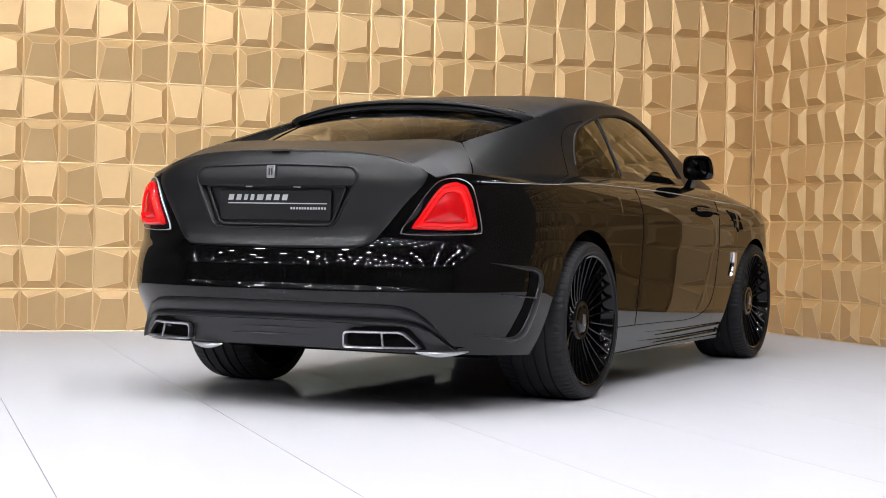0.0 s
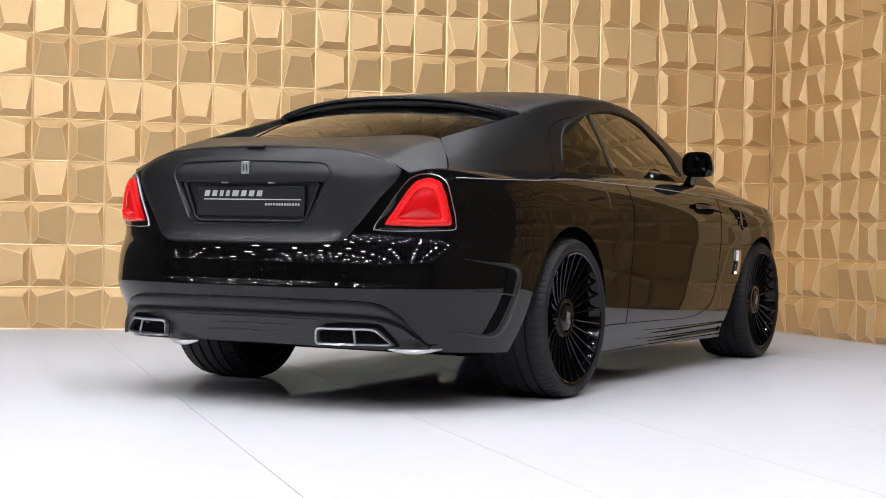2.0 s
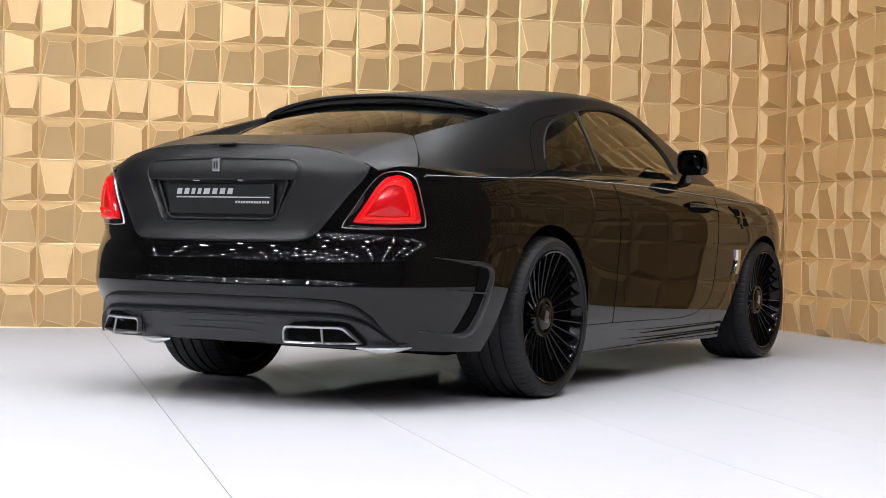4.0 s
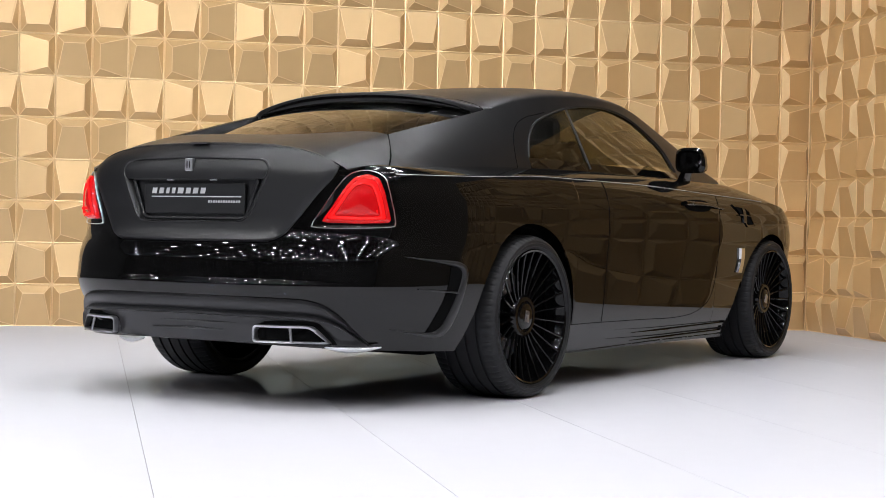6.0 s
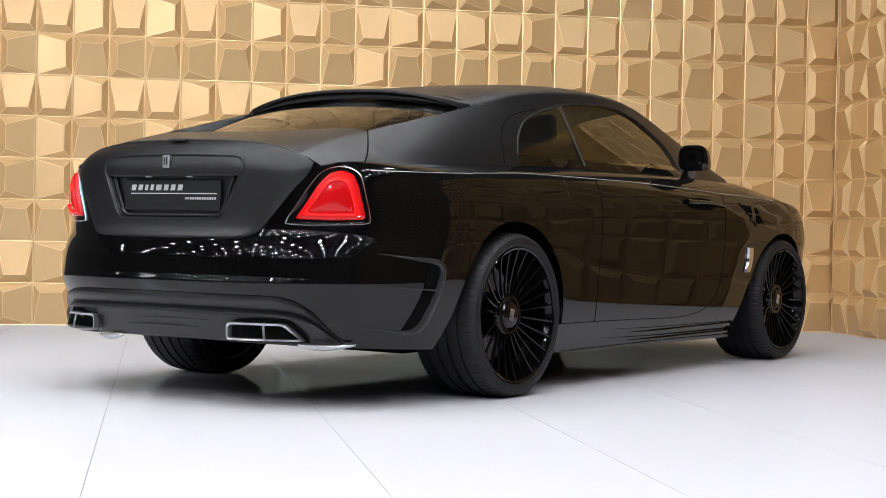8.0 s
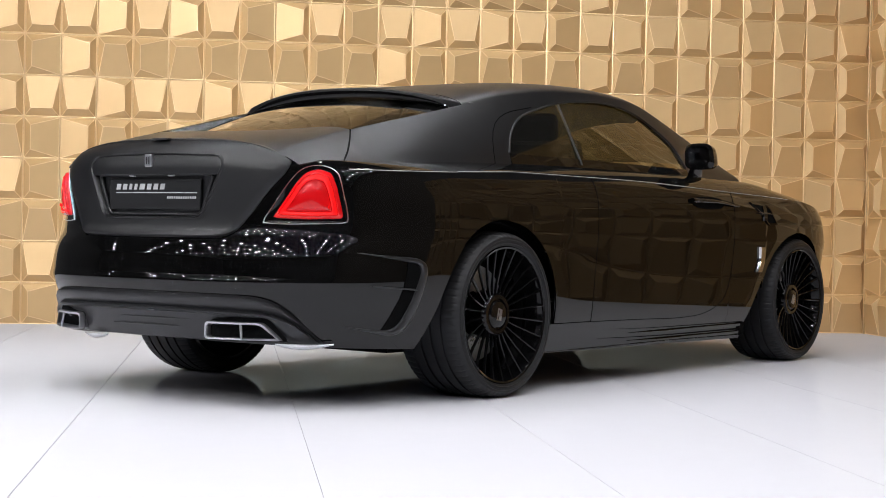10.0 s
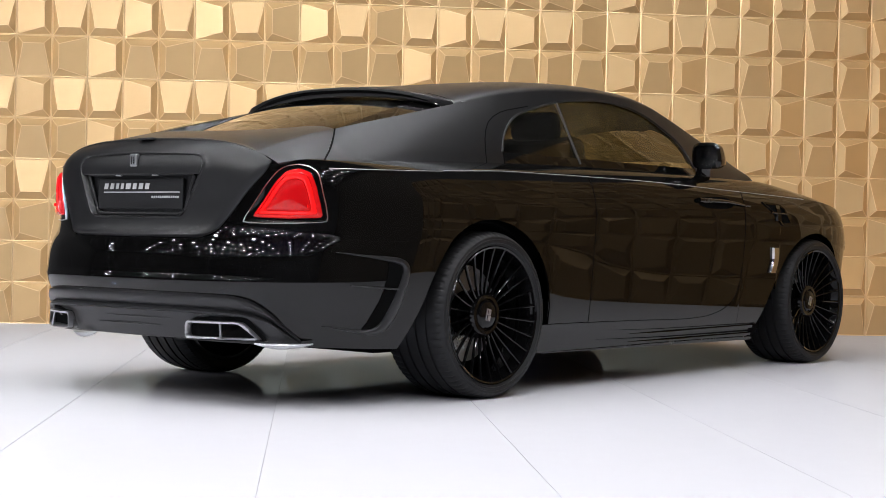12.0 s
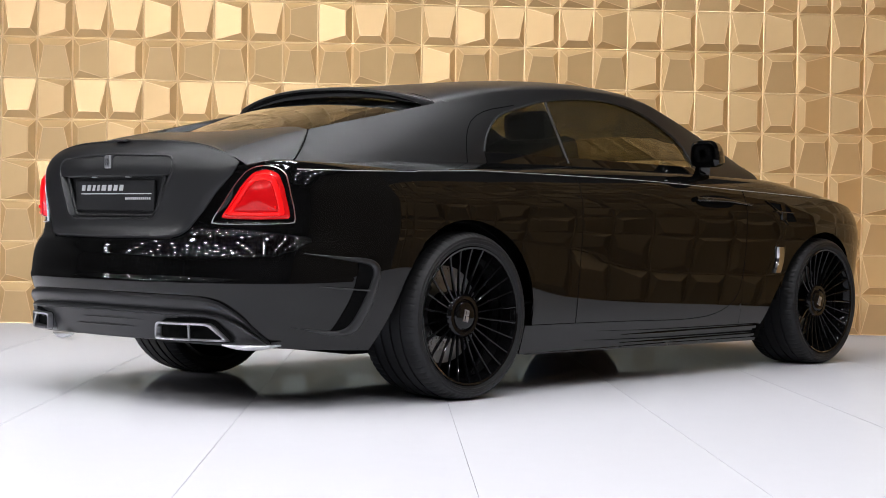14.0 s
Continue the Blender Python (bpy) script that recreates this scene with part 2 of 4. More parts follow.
wall_gold = tagged(new("wall_north"), "gold lacquered feature wall of faceted relief tiles", "wall", "", "structure")
wall_side = tagged(new("wall_east"), "gold faceted tile wall at right angles to the feature wall", "wall", "", "structure")
box("backing", (FIRST_U - 6 * TILE_W, WALL_V, 0), (CORNER_U + 0.16, WALL_V + 0.15, CEILING), GOLD_EDGE, wall_gold, "gold wall backing", 0, ROOM)
box("backing", (CORNER_U, WALL_V - SIDE_LENGTH, 0), (CORNER_U + 0.15, WALL_V - 0.003, SIDE_ROWS * TILE_H), GOLD_EDGE, wall_side, "gold wall backing", 0, ROOM)
box("upper_wall", (CORNER_U, WALL_V - SIDE_LENGTH, SIDE_ROWS * TILE_H + 0.002), (CORNER_U + 0.15, WALL_V - 0.003, CEILING), DARK_WALL, wall_side, "plain charcoal wall above the tiles", 0, ROOM)
slab("wall_far", (ROOM_U0, WALL_V, 0), (FIRST_U - 6 * TILE_W - 0.003, WALL_V + 0.15, CEILING), DARK_WALL, "plain charcoal wall beside the gold wall", "wall")
# Unseen wall; its brown softens where the reflected tiles end.
slab("wall_hall", (CORNER_U + 0.02, ROOM_V0, 0), (CORNER_U + 0.17, WALL_V - SIDE_LENGTH - 0.003, CEILING), BROWN_WALL, "plain unseen hall wall, dark brown in place of fading light", "wall")
slab("wall_west", (ROOM_U0 - 0.15, ROOM_V0, 0), (ROOM_U0, WALL_V + 0.15, CEILING), DARK_WALL, "plain charcoal end wall of the hall", "wall")
slab("wall_south", (ROOM_U0 - 0.15, ROOM_V0 - 0.15, 0), (CORNER_U + 0.15, ROOM_V0, CEILING), DARK_WALL, "plain charcoal rear wall", "wall")
slab("ceiling", (ROOM_U0 - 0.15, ROOM_V0 - 0.15, CEILING), (CORNER_U + 0.2, WALL_V + 0.2, CEILING + 0.12), CEIL, "dark ceiling with round downlights", "ceiling")


def downlight(deep=True):
    """Near the cars the lamps sit in a dark baffle; further down the hall they are flush."""
    label = "small round ceiling downlight with a white ring and dark baffle" if deep else "small flush round ceiling downlight with a white ring"
    ob = empty("downlight", label, "light", "ceiling downlights")
    drop = 0.025 if deep else 0.0
    lathe("ring", [(0.122, 0.0), (0.122, -0.010), (0.114, -0.014), (0.096, -0.014), (0.096, -0.002)] if deep else [(0.112, 0.0), (0.110, -0.003), (0.094, -0.004), (0.092, 0.0)], WHITE_WALL, ob, "", 20, pose(0, 0, -drop, 90, 0, 0))
    if deep:
        lathe("baffle", [(0.118, 0.0), (0.118, -0.026), (0.095, -0.038), (0.092, -0.004), (0.092, 0.0)], BLACK_TRIM, ob, "dark baffle", 20, pose(0, 0, 0, 90, 0, 0))
    bm = bmesh.new()
    bmesh.ops.create_circle(bm, cap_ends=True, radius=0.090, segments=16)
    bmesh.ops.transform(bm, matrix=pose(0, 0, -0.006, 180, 0, 0), verts=bm.verts)
    part("led", bm, LED, ob, "bright white lamp disc")
    return ob


PITCH = 1.5
first = None
for iu in range(8):
    for iv in range(10):
        pu, pv = -7.05 + iu * PITCH, -11.5 + iv * PITCH
        if iv == 9 and iu < 4:
            continue
        m = Matrix.Translation(ROOM @ Vector((pu, pv, CEILING - 0.002)))
        if first is None:
            first = downlight()
            first.matrix_basis = m
        else:
            copy_thing(first, m)
first = None
for iu in range(6):
    for iv in range(5):
        m = Matrix.Translation(ROOM @ Vector((-9.8 - iu * 2.2, -6.6 + iv * 2.2, CEILING - 0.002)))
        if first is None:
            first = downlight(False)
            first.matrix_basis = m
        else:
            copy_thing(first, m)


def spotlight(m):
    """A long snooted spot whose lamp looks along its local -z, hung from the ceiling."""
    ob = empty("spotlight", "small black ceiling spotlight turned to the gold wall", "light", "ceiling spotlights")
    lathe("head", [(0.0, 0.15), (0.060, 0.15), (0.068, 0.14), (0.068, -0.24), (0.063, -0.24), (0.062, 0.004)], BLACK_TRIM, ob, "long black round head", 20, pose(0, 0, 0, 90, 0, 0))
    up = m.to_3x3().inverted() @ Vector((0, 0, 1))
    tube("stem", [up * 0.05, up * 0.15, up * 0.262], 0.012, BLACK_TRIM, ob, "short black stem", 8)
    bm = bmesh.new()
    bmesh.ops.create_circle(bm, cap_ends=True, radius=0.060, segments=16)
    bmesh.ops.transform(bm, matrix=pose(0, 0, 0.004, 180, 0, 0), verts=bm.verts)
    part("lamp_disc", bm, SPOT_LED, ob, "bright white lamp disc")
    ob.matrix_basis = m
    return ob


for iu in range(4):
    for iv in range(4):
        at = ROOM @ Vector((-8.4 + iu * 1.35, -8.4 + iv * 1.6, CEILING - 0.26))
        spotlight(look(at, ROOM @ Vector((-1.9 + iu + 0.6 * iv, WALL_V, 1.1 + 0.8 * ((iu + 2 * iv) % 3)))))


def tile_mesh(side):
    """One relief tile: a sloping face that rises to a narrower edge on one side. Local x across, z up, -y out of the wall."""
    w, h, gap, rim, rise = TILE_W, TILE_H, 0.0009, 0.0066, 0.042
    a, b = w / 2 - gap, h / 2 - gap
    ia, ib = a - rim, b - rim
    inset, lead = 0.19, 0.19
    turn = {"B": 0, "R": 1, "T": 2, "L": 3}[side]
    # corners in order from the low side: low-left, low-right, high-right, high-left for a tile raised at its bottom
    base = [(-1, 1), (1, 1), (1, -1), (-1, -1)]
    rot = lambda p: [(p[0], p[1]), (-p[1], p[0]), (-p[0], -p[1]), (p[1], -p[0])][turn]
    top = [(-1 + 2 * inset, -1 + 2 * lead), (1 - 2 * inset, -1 + 2 * lead)]
    verts = [(sx * a, 0.0, sz * b) for sx, sz in (rot(p) for p in base)]
    verts += [(sx * a, -0.0075, sz * b) for sx, sz in (rot(p) for p in base)]
    verts += [(sx * ia, -0.004, sz * ib) for sx, sz in (rot(p) for p in base)]
    verts += [(sx * ia, -0.004 - rise, sz * ib) for sx, sz in (rot(p) for p in top)]
    faces = [(i, (i + 1) % 4, 4 + (i + 1) % 4, 4 + i) for i in range(4)]
    faces += [(4 + i, 4 + (i + 1) % 4, 8 + (i + 1) % 4, 8 + i) for i in range(4)]
    faces += [(8, 9, 13, 12), (12, 13, 10, 11), (8, 12, 11), (9, 10, 13)]
    me = bpy.data.meshes.new("tile")
    me.from_pydata(verts, [], faces)
    bm = bmesh.new()
    bm.from_mesh(me)
    bmesh.ops.recalc_face_normals(bm, faces=bm.faces)
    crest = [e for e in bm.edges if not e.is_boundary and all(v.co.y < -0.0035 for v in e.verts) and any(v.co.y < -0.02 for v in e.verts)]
    # Slot 1 paints the highlight on the rim and the crest bevels.
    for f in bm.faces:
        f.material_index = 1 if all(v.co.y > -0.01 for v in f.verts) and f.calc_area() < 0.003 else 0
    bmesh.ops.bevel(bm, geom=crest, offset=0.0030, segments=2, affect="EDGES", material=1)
    bm.to_mesh(me)
    bm.free()
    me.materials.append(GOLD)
    me.materials.append(GOLD_GLINT)
    return me


TILES = {s: tile_mesh(s) for s in "BRTL"}
# the raised side of each tile, from the column three left of FIRST_U on; rows from the floor up
PATTERN = [
    "TRLTLLTRBTLRTBLTRTLBRTTLBTT",
    "LRBRBLRTBLRTBTLRBTRLBTRLTBT",
    "TLTTLTRLBTRBLTRTBLRTBLTRTTR",
    "RBLRBLBRLTBRTLBRTLBTRLTRLRB",
    "RTLRTLRTLTRLBTRLTBRTLTRTTLT",
    "BRBBRBBRBRBLTBRBLRTBRRBLRBL",
    "TTLRTLTLTTLTRTLTLTRTLRTLRTL",
    "BRBBRBRBLRBLBRBRBLBRBBRBBRB",
]
rng = random.Random(4)


def tile_side(col, row, away):
    if row < len(PATTERN) and not away and 0 <= col + 3 < len(PATTERN[row]):
        return PATTERN[row][col + 3]
    return rng.choice("BBTTLRLR")


def lay_tiles(wall, away):
    rows, extra = 19, {s: [] for s in "BRTL"}
    cols = range(-6, 24) if not away else range(0, 22)
    for row in range(SIDE_ROWS if away else rows):
        for col in cols:
            side = tile_side(col, row, away)
            z = (row + 0.5) * TILE_H
            if away:
                m = ROOM @ pose(CORNER_U - 0.001, WALL_V - 0.05 - (col + 0.5) * TILE_W, z, 0, 0, -90)
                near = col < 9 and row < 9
            else:
                m = ROOM @ pose(FIRST_U + (col + 0.5) * TILE_W, WALL_V - 0.001, z)
                near = -4 < col and row < 8
            if near:
                ob = new("tile", TILES[side])
                ob.parent, ob.matrix_basis = wall, m
            else:
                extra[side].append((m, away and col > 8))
    # Far side tiles get the darker gold: less light, put into the colour.
    for dark, mat, label in ((False, GOLD, ""), (True, GOLD_SHADE, "gold tiles further along, their shade put into the colour")):
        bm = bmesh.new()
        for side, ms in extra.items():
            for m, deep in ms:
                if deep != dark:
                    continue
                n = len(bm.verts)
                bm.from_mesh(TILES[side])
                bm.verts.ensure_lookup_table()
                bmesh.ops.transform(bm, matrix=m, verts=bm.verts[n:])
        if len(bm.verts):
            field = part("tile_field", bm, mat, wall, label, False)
            field.data.materials.append(mat if dark else GOLD_GLINT)
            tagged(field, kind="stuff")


def corner_strip():
    box("corner_bead", (CORNER_U - 0.016, WALL_V - 0.05, 0), (CORNER_U - 0.002, WALL_V - 0.036, CEILING - 0.01), GOLD, wall_gold, "slim gold corner bead", 0.004, ROOM)


corner_strip()

# ---- the car's surface ----
XC, XF = -0.30, 3.15                      # where the tail and the nose begin to round off
half_width = curve((0.15, 0.920), (0.22, 0.938), (0.30, 0.9580), (0.375, 0.9675), (0.45, 0.9735), (0.60, 0.9845), (0.75, 0.9945), (0.85, 0.993), (0.93, 0.975), (0.98, 0.953), (1.02, 0.922), (1.06, 0.872))
tail_x = curve((0.20, -1.14), (0.27, -1.165), (0.33, -1.183), (0.42, -1.203), (0.485, -1.221), (0.504, -1.2245), (0.512, -1.2230), (0.522, -1.2185), (0.532, -1.2168), (0.60, -1.2138), (0.628, -1.2075), (0.648, -1.199), (0.664, -1.189), (0.680, -1.176), (0.698, -1.163), (0.725, -1.154), (0.80, -1.147), (0.95, -1.150), (1.01, -1.138), (1.04, -1.115), (1.08, -1.062))
tail_n = curve((0.20, 2.5), (0.35, 2.5), (0.46, 2.72), (0.51, 2.76), (0.66, 2.60), (0.70, 2.58), (1.05, 2.6))
nose_x = curve((0.15, 3.95), (0.25, 4.02), (0.45, 4.09), (0.70, 4.09), (0.82, 4.04), (0.90, 3.93), (0.96, 3.75))


def flank(x, z):
    """Half the car's width at x and z, between the rounded ends."""
    haunch = 0.008 * math.exp(-((x - 0.02) / 0.42) ** 2) + 0.012 * math.exp(-((x - 3.1) / 0.42) ** 2)
    waist = -0.004 * math.exp(-((x - 1.5) / 0.6) ** 2)
    return float(half_width(z)) + (haunch + waist) * math.exp(-((z - 0.72) / 0.22) ** 2)


def tail(theta, z):
    """A point of the tail: theta 0 on the centre line, 90 degrees at XC."""
    n, w, a = float(tail_n(z)), flank(XC, z), XC - float(tail_x(z))
    return np.array((XC - a * max(math.cos(theta), 0) ** (2 / n), w * max(math.sin(theta), 0) ** (2 / n), z))


def tail_at(y, z):
    """x of the tail at y and z."""
    n, w, a = float(tail_n(z)), flank(XC, z), XC - float(tail_x(z))
    return XC - a * max(1 - (abs(y) / w) ** n, 0.0) ** (1 / n)


def tail_angle(x, z):
    """theta at which the tail passes x."""
    n, a = float(tail_n(z)), XC - float(tail_x(z))
    return math.acos(min(max((XC - x) / a, 0.0), 1.0) ** (n / 2))


def nose(theta, z):
    a, w = float(nose_x(z)) - XF, flank(XF, z)
    return np.array((XF + a * max(math.cos(theta), 0) ** (2 / 2.7), w * max(math.sin(theta), 0) ** (2 / 2.7), z))
belt_y = curve((-1.01, 0.680), (-0.944, 0.735), (-0.80, 0.770), (-0.69, 0.776), (-0.40, 0.787), (0.17, 0.820), (0.87, 0.856), (1.95, 0.864), (2.60, 0.852), (3.15, 0.84), (3.6, 0.78), (4.0, 0.5))
belt_z = curve((-1.01, 0.972), (-0.944, 0.991), (-0.80, 1.000), (-0.69, 1.004), (-0.40, 1.015), (0.17, 1.034), (0.87, 1.045), (1.95, 1.050), (2.60, 1.045), (3.15, 0.995), (3.6, 0.945), (4.0, 0.87))
crease_z = curve((-1.2, 0.965), (-0.80, 0.965), (-0.30, 0.976), (0.20, 0.994), (1.10, 0.996), (2.30, 0.973), (3.0, 0.955), (3.4, 0.93), (3.8, 0.87), (4.1, 0.80))
rail_y = curve((-0.70, 0.610), (-0.618, 0.617), (-0.20, 0.648), (0.156, 0.664), (0.40, 0.680), (0.85, 0.690), (1.30, 0.676), (1.60, 0.660), (1.80, 0.650), (2.00, 0.665), (2.15, 0.685), (2.35, 0.722), (2.62, 0.770))
rail_z = curve((-0.70, 1.116), (-0.618, 1.138), (-0.20, 1.229), (0.156, 1.306), (0.40, 1.362), (0.85, 1.414), (1.30, 1.433), (1.60, 1.426), (1.80, 1.404), (2.00, 1.348), (2.15, 1.293), (2.35, 1.212), (2.62, 1.095))
roof_z = curve((-0.62, 1.14), (-0.20, 1.275), (0.05, 1.372), (0.24, 1.407), (0.52, 1.443), (0.90, 1.484), (1.20, 1.503), (1.50, 1.511), (1.75, 1.502), (2.00, 1.445), (2.30, 1.33), (2.60, 1.175), (2.75, 1.10))
window_top = curve((0.297, 1.084), (0.337, 1.149), (0.389, 1.204), (0.48, 1.262), (0.628, 1.307), (0.85, 1.357), (1.065, 1.383), (1.307, 1.396), (1.496, 1.386), (1.677, 1.352), (1.839, 1.278), (1.94, 1.187), (1.962, 1.084))
SILL_Z = 1.080                            # lower edge of the side windows


def roof_section(x, w):
    """A point of the upper body at x: w 0 at the belt, 0.5 at the roof rail, 1 on the centre line."""
    b = np.array((float(belt_y(x)), float(belt_z(x))))
    r = np.array((float(rail_y(x)), float(rail_z(x))))
    if w <= 0.5:
        s = 2 * w
        p = b + (r - b) * s + np.array((0.9, 0.3)) * 0.010 * 4 * s * (1 - s)
    else:
        s, top = 2 * w - 1, float(roof_z(x))
        k = (r - b) / np.linalg.norm(r - b) * 0.06
        p1, p2 = r + k, np.array((r[0] * 0.5, top))
        p = (1 - s) ** 3 * r + 3 * s * (1 - s) ** 2 * p1 + 3 * s * s * (1 - s) * p2 + s ** 3 * np.array((0.0, top))
    return np.array((x, p[0], p[1]))


def w_at(x, z):
    """w of the height z on the side of the upper body."""
    return 0.5 * (z - float(belt_z(x))) / (float(rail_z(x)) - float(belt_z(x)))


def mirrored(pts, side):
    return np.asarray(pts, float) * (1, side, 1)


def patch(name, pts, side, mat, parent, label="", thick=0.010):
    """A body panel from a grid given for the left side (y above 0); side is 1 for left, -1 for right."""
    return sheet(name, mirrored(pts, side), mat, parent, label, side > 0, thick)


def whole(name, cols, mat, parent, label="", thick=0.010, centre="first"):
    """A panel over the full width, from a grid for the left half whose first column or last row lies on the centre line."""
    g = np.asarray(cols, float)
    if centre == "first":
        g = np.concatenate([g[:0:-1] * (1, -1, 1), g])
    else:
        g = np.concatenate([g, g[:, -2::-1] * (1, -1, 1)], 1)
    return sheet(name, g, mat, parent, label, True, thick)


def on_tail(y, z, out=0.0):
    """A point of the tail, moved out along its normal."""
    e = 0.004
    x = tail_at(y, z)
    n = Vector((-1, (tail_at(y + e, z) - tail_at(y - e, z)) / (2 * e), (tail_at(y, z + e) - tail_at(y, z - e)) / (2 * e))).normalized()
    return np.array((x, y, z)) + np.array(n) * out


def on_flank(x, z, out=0.0):
    e = 0.004
    n = Vector((-(flank(x + e, z) - flank(x - e, z)) / (2 * e), 1, -(flank(x, z + e) - flank(x, z - e)) / (2 * e))).normalized()
    return np.array((x, flank(x, z), z)) + np.array(n) * out


# ---- wheels ----
AXLE_Z, TYRE_R, RIM_R = 0.363, 0.363, 0.297


def wheel_kit():
    """A wheel with its outer face at y = 0, pointing to -y; the tyre runs to y = +0.29."""
    ob = empty("wheel", "gloss black multi-spoke wheel with a low-profile tyre", "wheel")
    prof = [(RIM_R - 0.004, 0.018), (RIM_R + 0.006, 0.006), (RIM_R + 0.020, -0.002), (0.338, 0.000), (0.350, 0.010), (0.358, 0.026), (0.3605, 0.040)]
    grooves = ((0.080, 0.012), (0.138, 0.014), (0.198, 0.014), (0.256, 0.012))
    for c, w in grooves:
        prof += [(0.363, c - w / 2 - 0.004), (0.363, c - w / 2), (0.355, c - w / 2 + 0.001), (0.355, c + w / 2 - 0.001), (0.363, c + w / 2)]
    prof += [(0.3605, 0.296), (0.352, 0.322), (0.338, 0.334), (RIM_R + 0.01, 0.326), (RIM_R - 0.004, 0.31)]
    n = 288
    pts = []
    for i in range(n):
        a = 2 * math.pi * i / n
        ring = []
        for r, y in prof:
            cut = i % 4 == 0 and (0.008 < y < 0.066 or 0.272 < y < 0.325) and r > 0.345
            rr = r - (0.004 if cut else 0)
            ring.append((rr * math.cos(a), y, rr * math.sin(a)))
        pts.append(ring)
    tyre = sheet("tyre", pts, RUBBER, ob, "black low-profile tyre with grooved tread", True, 0.0, True, False, 24)
    for r in (0.310, 0.326):
        lathe("sidewall_ridge", [(r, -0.0015), (r + 0.0015, -0.0035), (r + 0.003, -0.0015)], RUBBER, tyre, "", 96)
    lathe("rim", [(RIM_R - 0.012, 0.022), (RIM_R - 0.008, 0.006), (RIM_R, 0.002), (RIM_R + 0.004, 0.006), (RIM_R + 0.003, 0.02), (RIM_R - 0.004, 0.31),
                  (RIM_R - 0.016, 0.31), (RIM_R - 0.030, 0.15), (RIM_R - 0.028, 0.05)], RIM, ob, "gloss black rim barrel", 96, None, True)
    # spokes: slim blades from the hub to the rim
    bm = bmesh.new()
    sec = [(0.090, 0.054, 0.0050, 0.016), (0.135, 0.049, 0.0046, 0.014), (0.20, 0.034, 0.0046, 0.013), (0.262, 0.016, 0.0052, 0.013), (RIM_R - 0.001, 0.003, 0.0068, 0.016)]
    rows = []
    for r, y, w, d in sec:
        rows.append([bm.verts.new(v) for v in ((-w, y + d, r), (-w * 0.85, y + 0.0035, r), (0, y, r), (w * 0.85, y + 0.0035, r), (w, y + d, r))])
    for a, b in zip(rows, rows[1:]):
        for k in range(4):
            bm.faces.new((a[k], a[k + 1], b[k + 1], b[k]))
        bm.faces.new((a[4], a[0], b[0], b[4]))
    bmesh.ops.recalc_face_normals(bm, faces=bm.faces)
    spoke = part("spoke", bm, RIM, ob, "slim gloss black spoke")
    for k in range(1, 26):
        o = new("spoke", spoke.data)
        o.parent, o.matrix_basis = ob, pose(0, 0, 0, 0, 360 * k / 26, 0)
        tagged(o, "slim gloss black spoke")
    lathe("hub", [(0.0, 0.125), (0.108, 0.125), (0.103, 0.075), (0.095, 0.056), (0.086, 0.048), (0.070, 0.048), (0.066, 0.056), (0.0, 0.056)], RIM, ob, "gloss black hub", 48)
    cap = lathe("centre_cap", [(0.0, 0.040), (0.040, 0.041), (0.056, 0.044), (0.062, 0.050), (0.062, 0.06)], RIM, ob, "black centre cap", 40)
    bm = bmesh.new()
    for x0, x1, z0, z1 in ((-0.010, -0.006, -0.019, 0.019), (0.0, 0.004, -0.019, 0.019), (-0.006, 0.008, 0.014, 0.018), (-0.006, 0.008, -0.001, 0.003), (0.007, 0.011, 0.000, 0.017), (0.006, 0.012, -0.019, -0.002), (-0.012, -0.002, -0.020, -0.017)):
        box_bm(bm, (x0 * 1.35, 0.0370, z0 * 1.35), (x1 * 1.35, 0.041, z1 * 1.35))
    part("cap_emblem", bm, SATIN_METAL, cap, "plain silver monogram shape")
    lathe("brake_disc", [(0.10, 0.175), (0.212, 0.175), (0.212, 0.205), (0.10, 0.205)], DISC_METAL, ob, "steel brake disc", 72, None, True)
    lathe("dust_shield", [(0.0, 0.222), (0.276, 0.222), (0.276, 0.230), (0.0, 0.230)], VOID, ob, "dark brake dust shield", 48)
    arc = [[(r * math.cos(a), y, r * math.sin(a)) for r, y in ((0.152, 0.215), (0.150, 0.153), (0.160, 0.143), (0.222, 0.141), (0.232, 0.151), (0.234, 0.215))] for a in np.radians(np.linspace(146, 214, 22))]
    arc = [[np.array((0.19 * p[0] / math.hypot(p[0], p[2]), 0.18, 0.19 * p[2] / math.hypot(p[0], p[2]))) for p in arc[0]]] + arc + [[np.array((0.19 * p[0] / math.hypot(p[0], p[2]), 0.18, 0.19 * p[2] / math.hypot(p[0], p[2]))) for p in arc[-1]]]
    sheet("caliper", arc, BLACK_TRIM, ob, "black brake caliper", False, 0, False, True)
    return ob


# ---- the car ----
car = empty("car", "black luxury coupe with satin upper body parked on a white floor", "car")


def wheels():
    kit = wheel_kit()
    group = "wheels of the car"
    spots = [(0.0, -1), (3.112, -1), (0.0, 1), (3.112, 1)]
    for k, (x, side) in enumerate(spots):
        m = pose(x, side * 1.013, AXLE_Z, 0, 14 + 9 * k, -2.0) if side < 0 else pose(x, 0.965, AXLE_Z, 0, 14 + 9 * k, 180)
        ob = kit if k == 0 else copy_thing(kit, m)
        ob.matrix_basis = m
        ob.parent = car
    return kit


def arch_rear(x):
    rx = 0.502 if x > -0.03 else 0.405
    return AXLE_Z + 0.412 * math.sqrt(max(1 - ((x + 0.03) / rx) ** 2, 0))


def arch_front(x):
    rx = 0.45 if x < 3.11 else 0.40
    return AXLE_Z + 0.395 * math.sqrt(max(1 - ((x - 3.11) / rx) ** 2, 0))


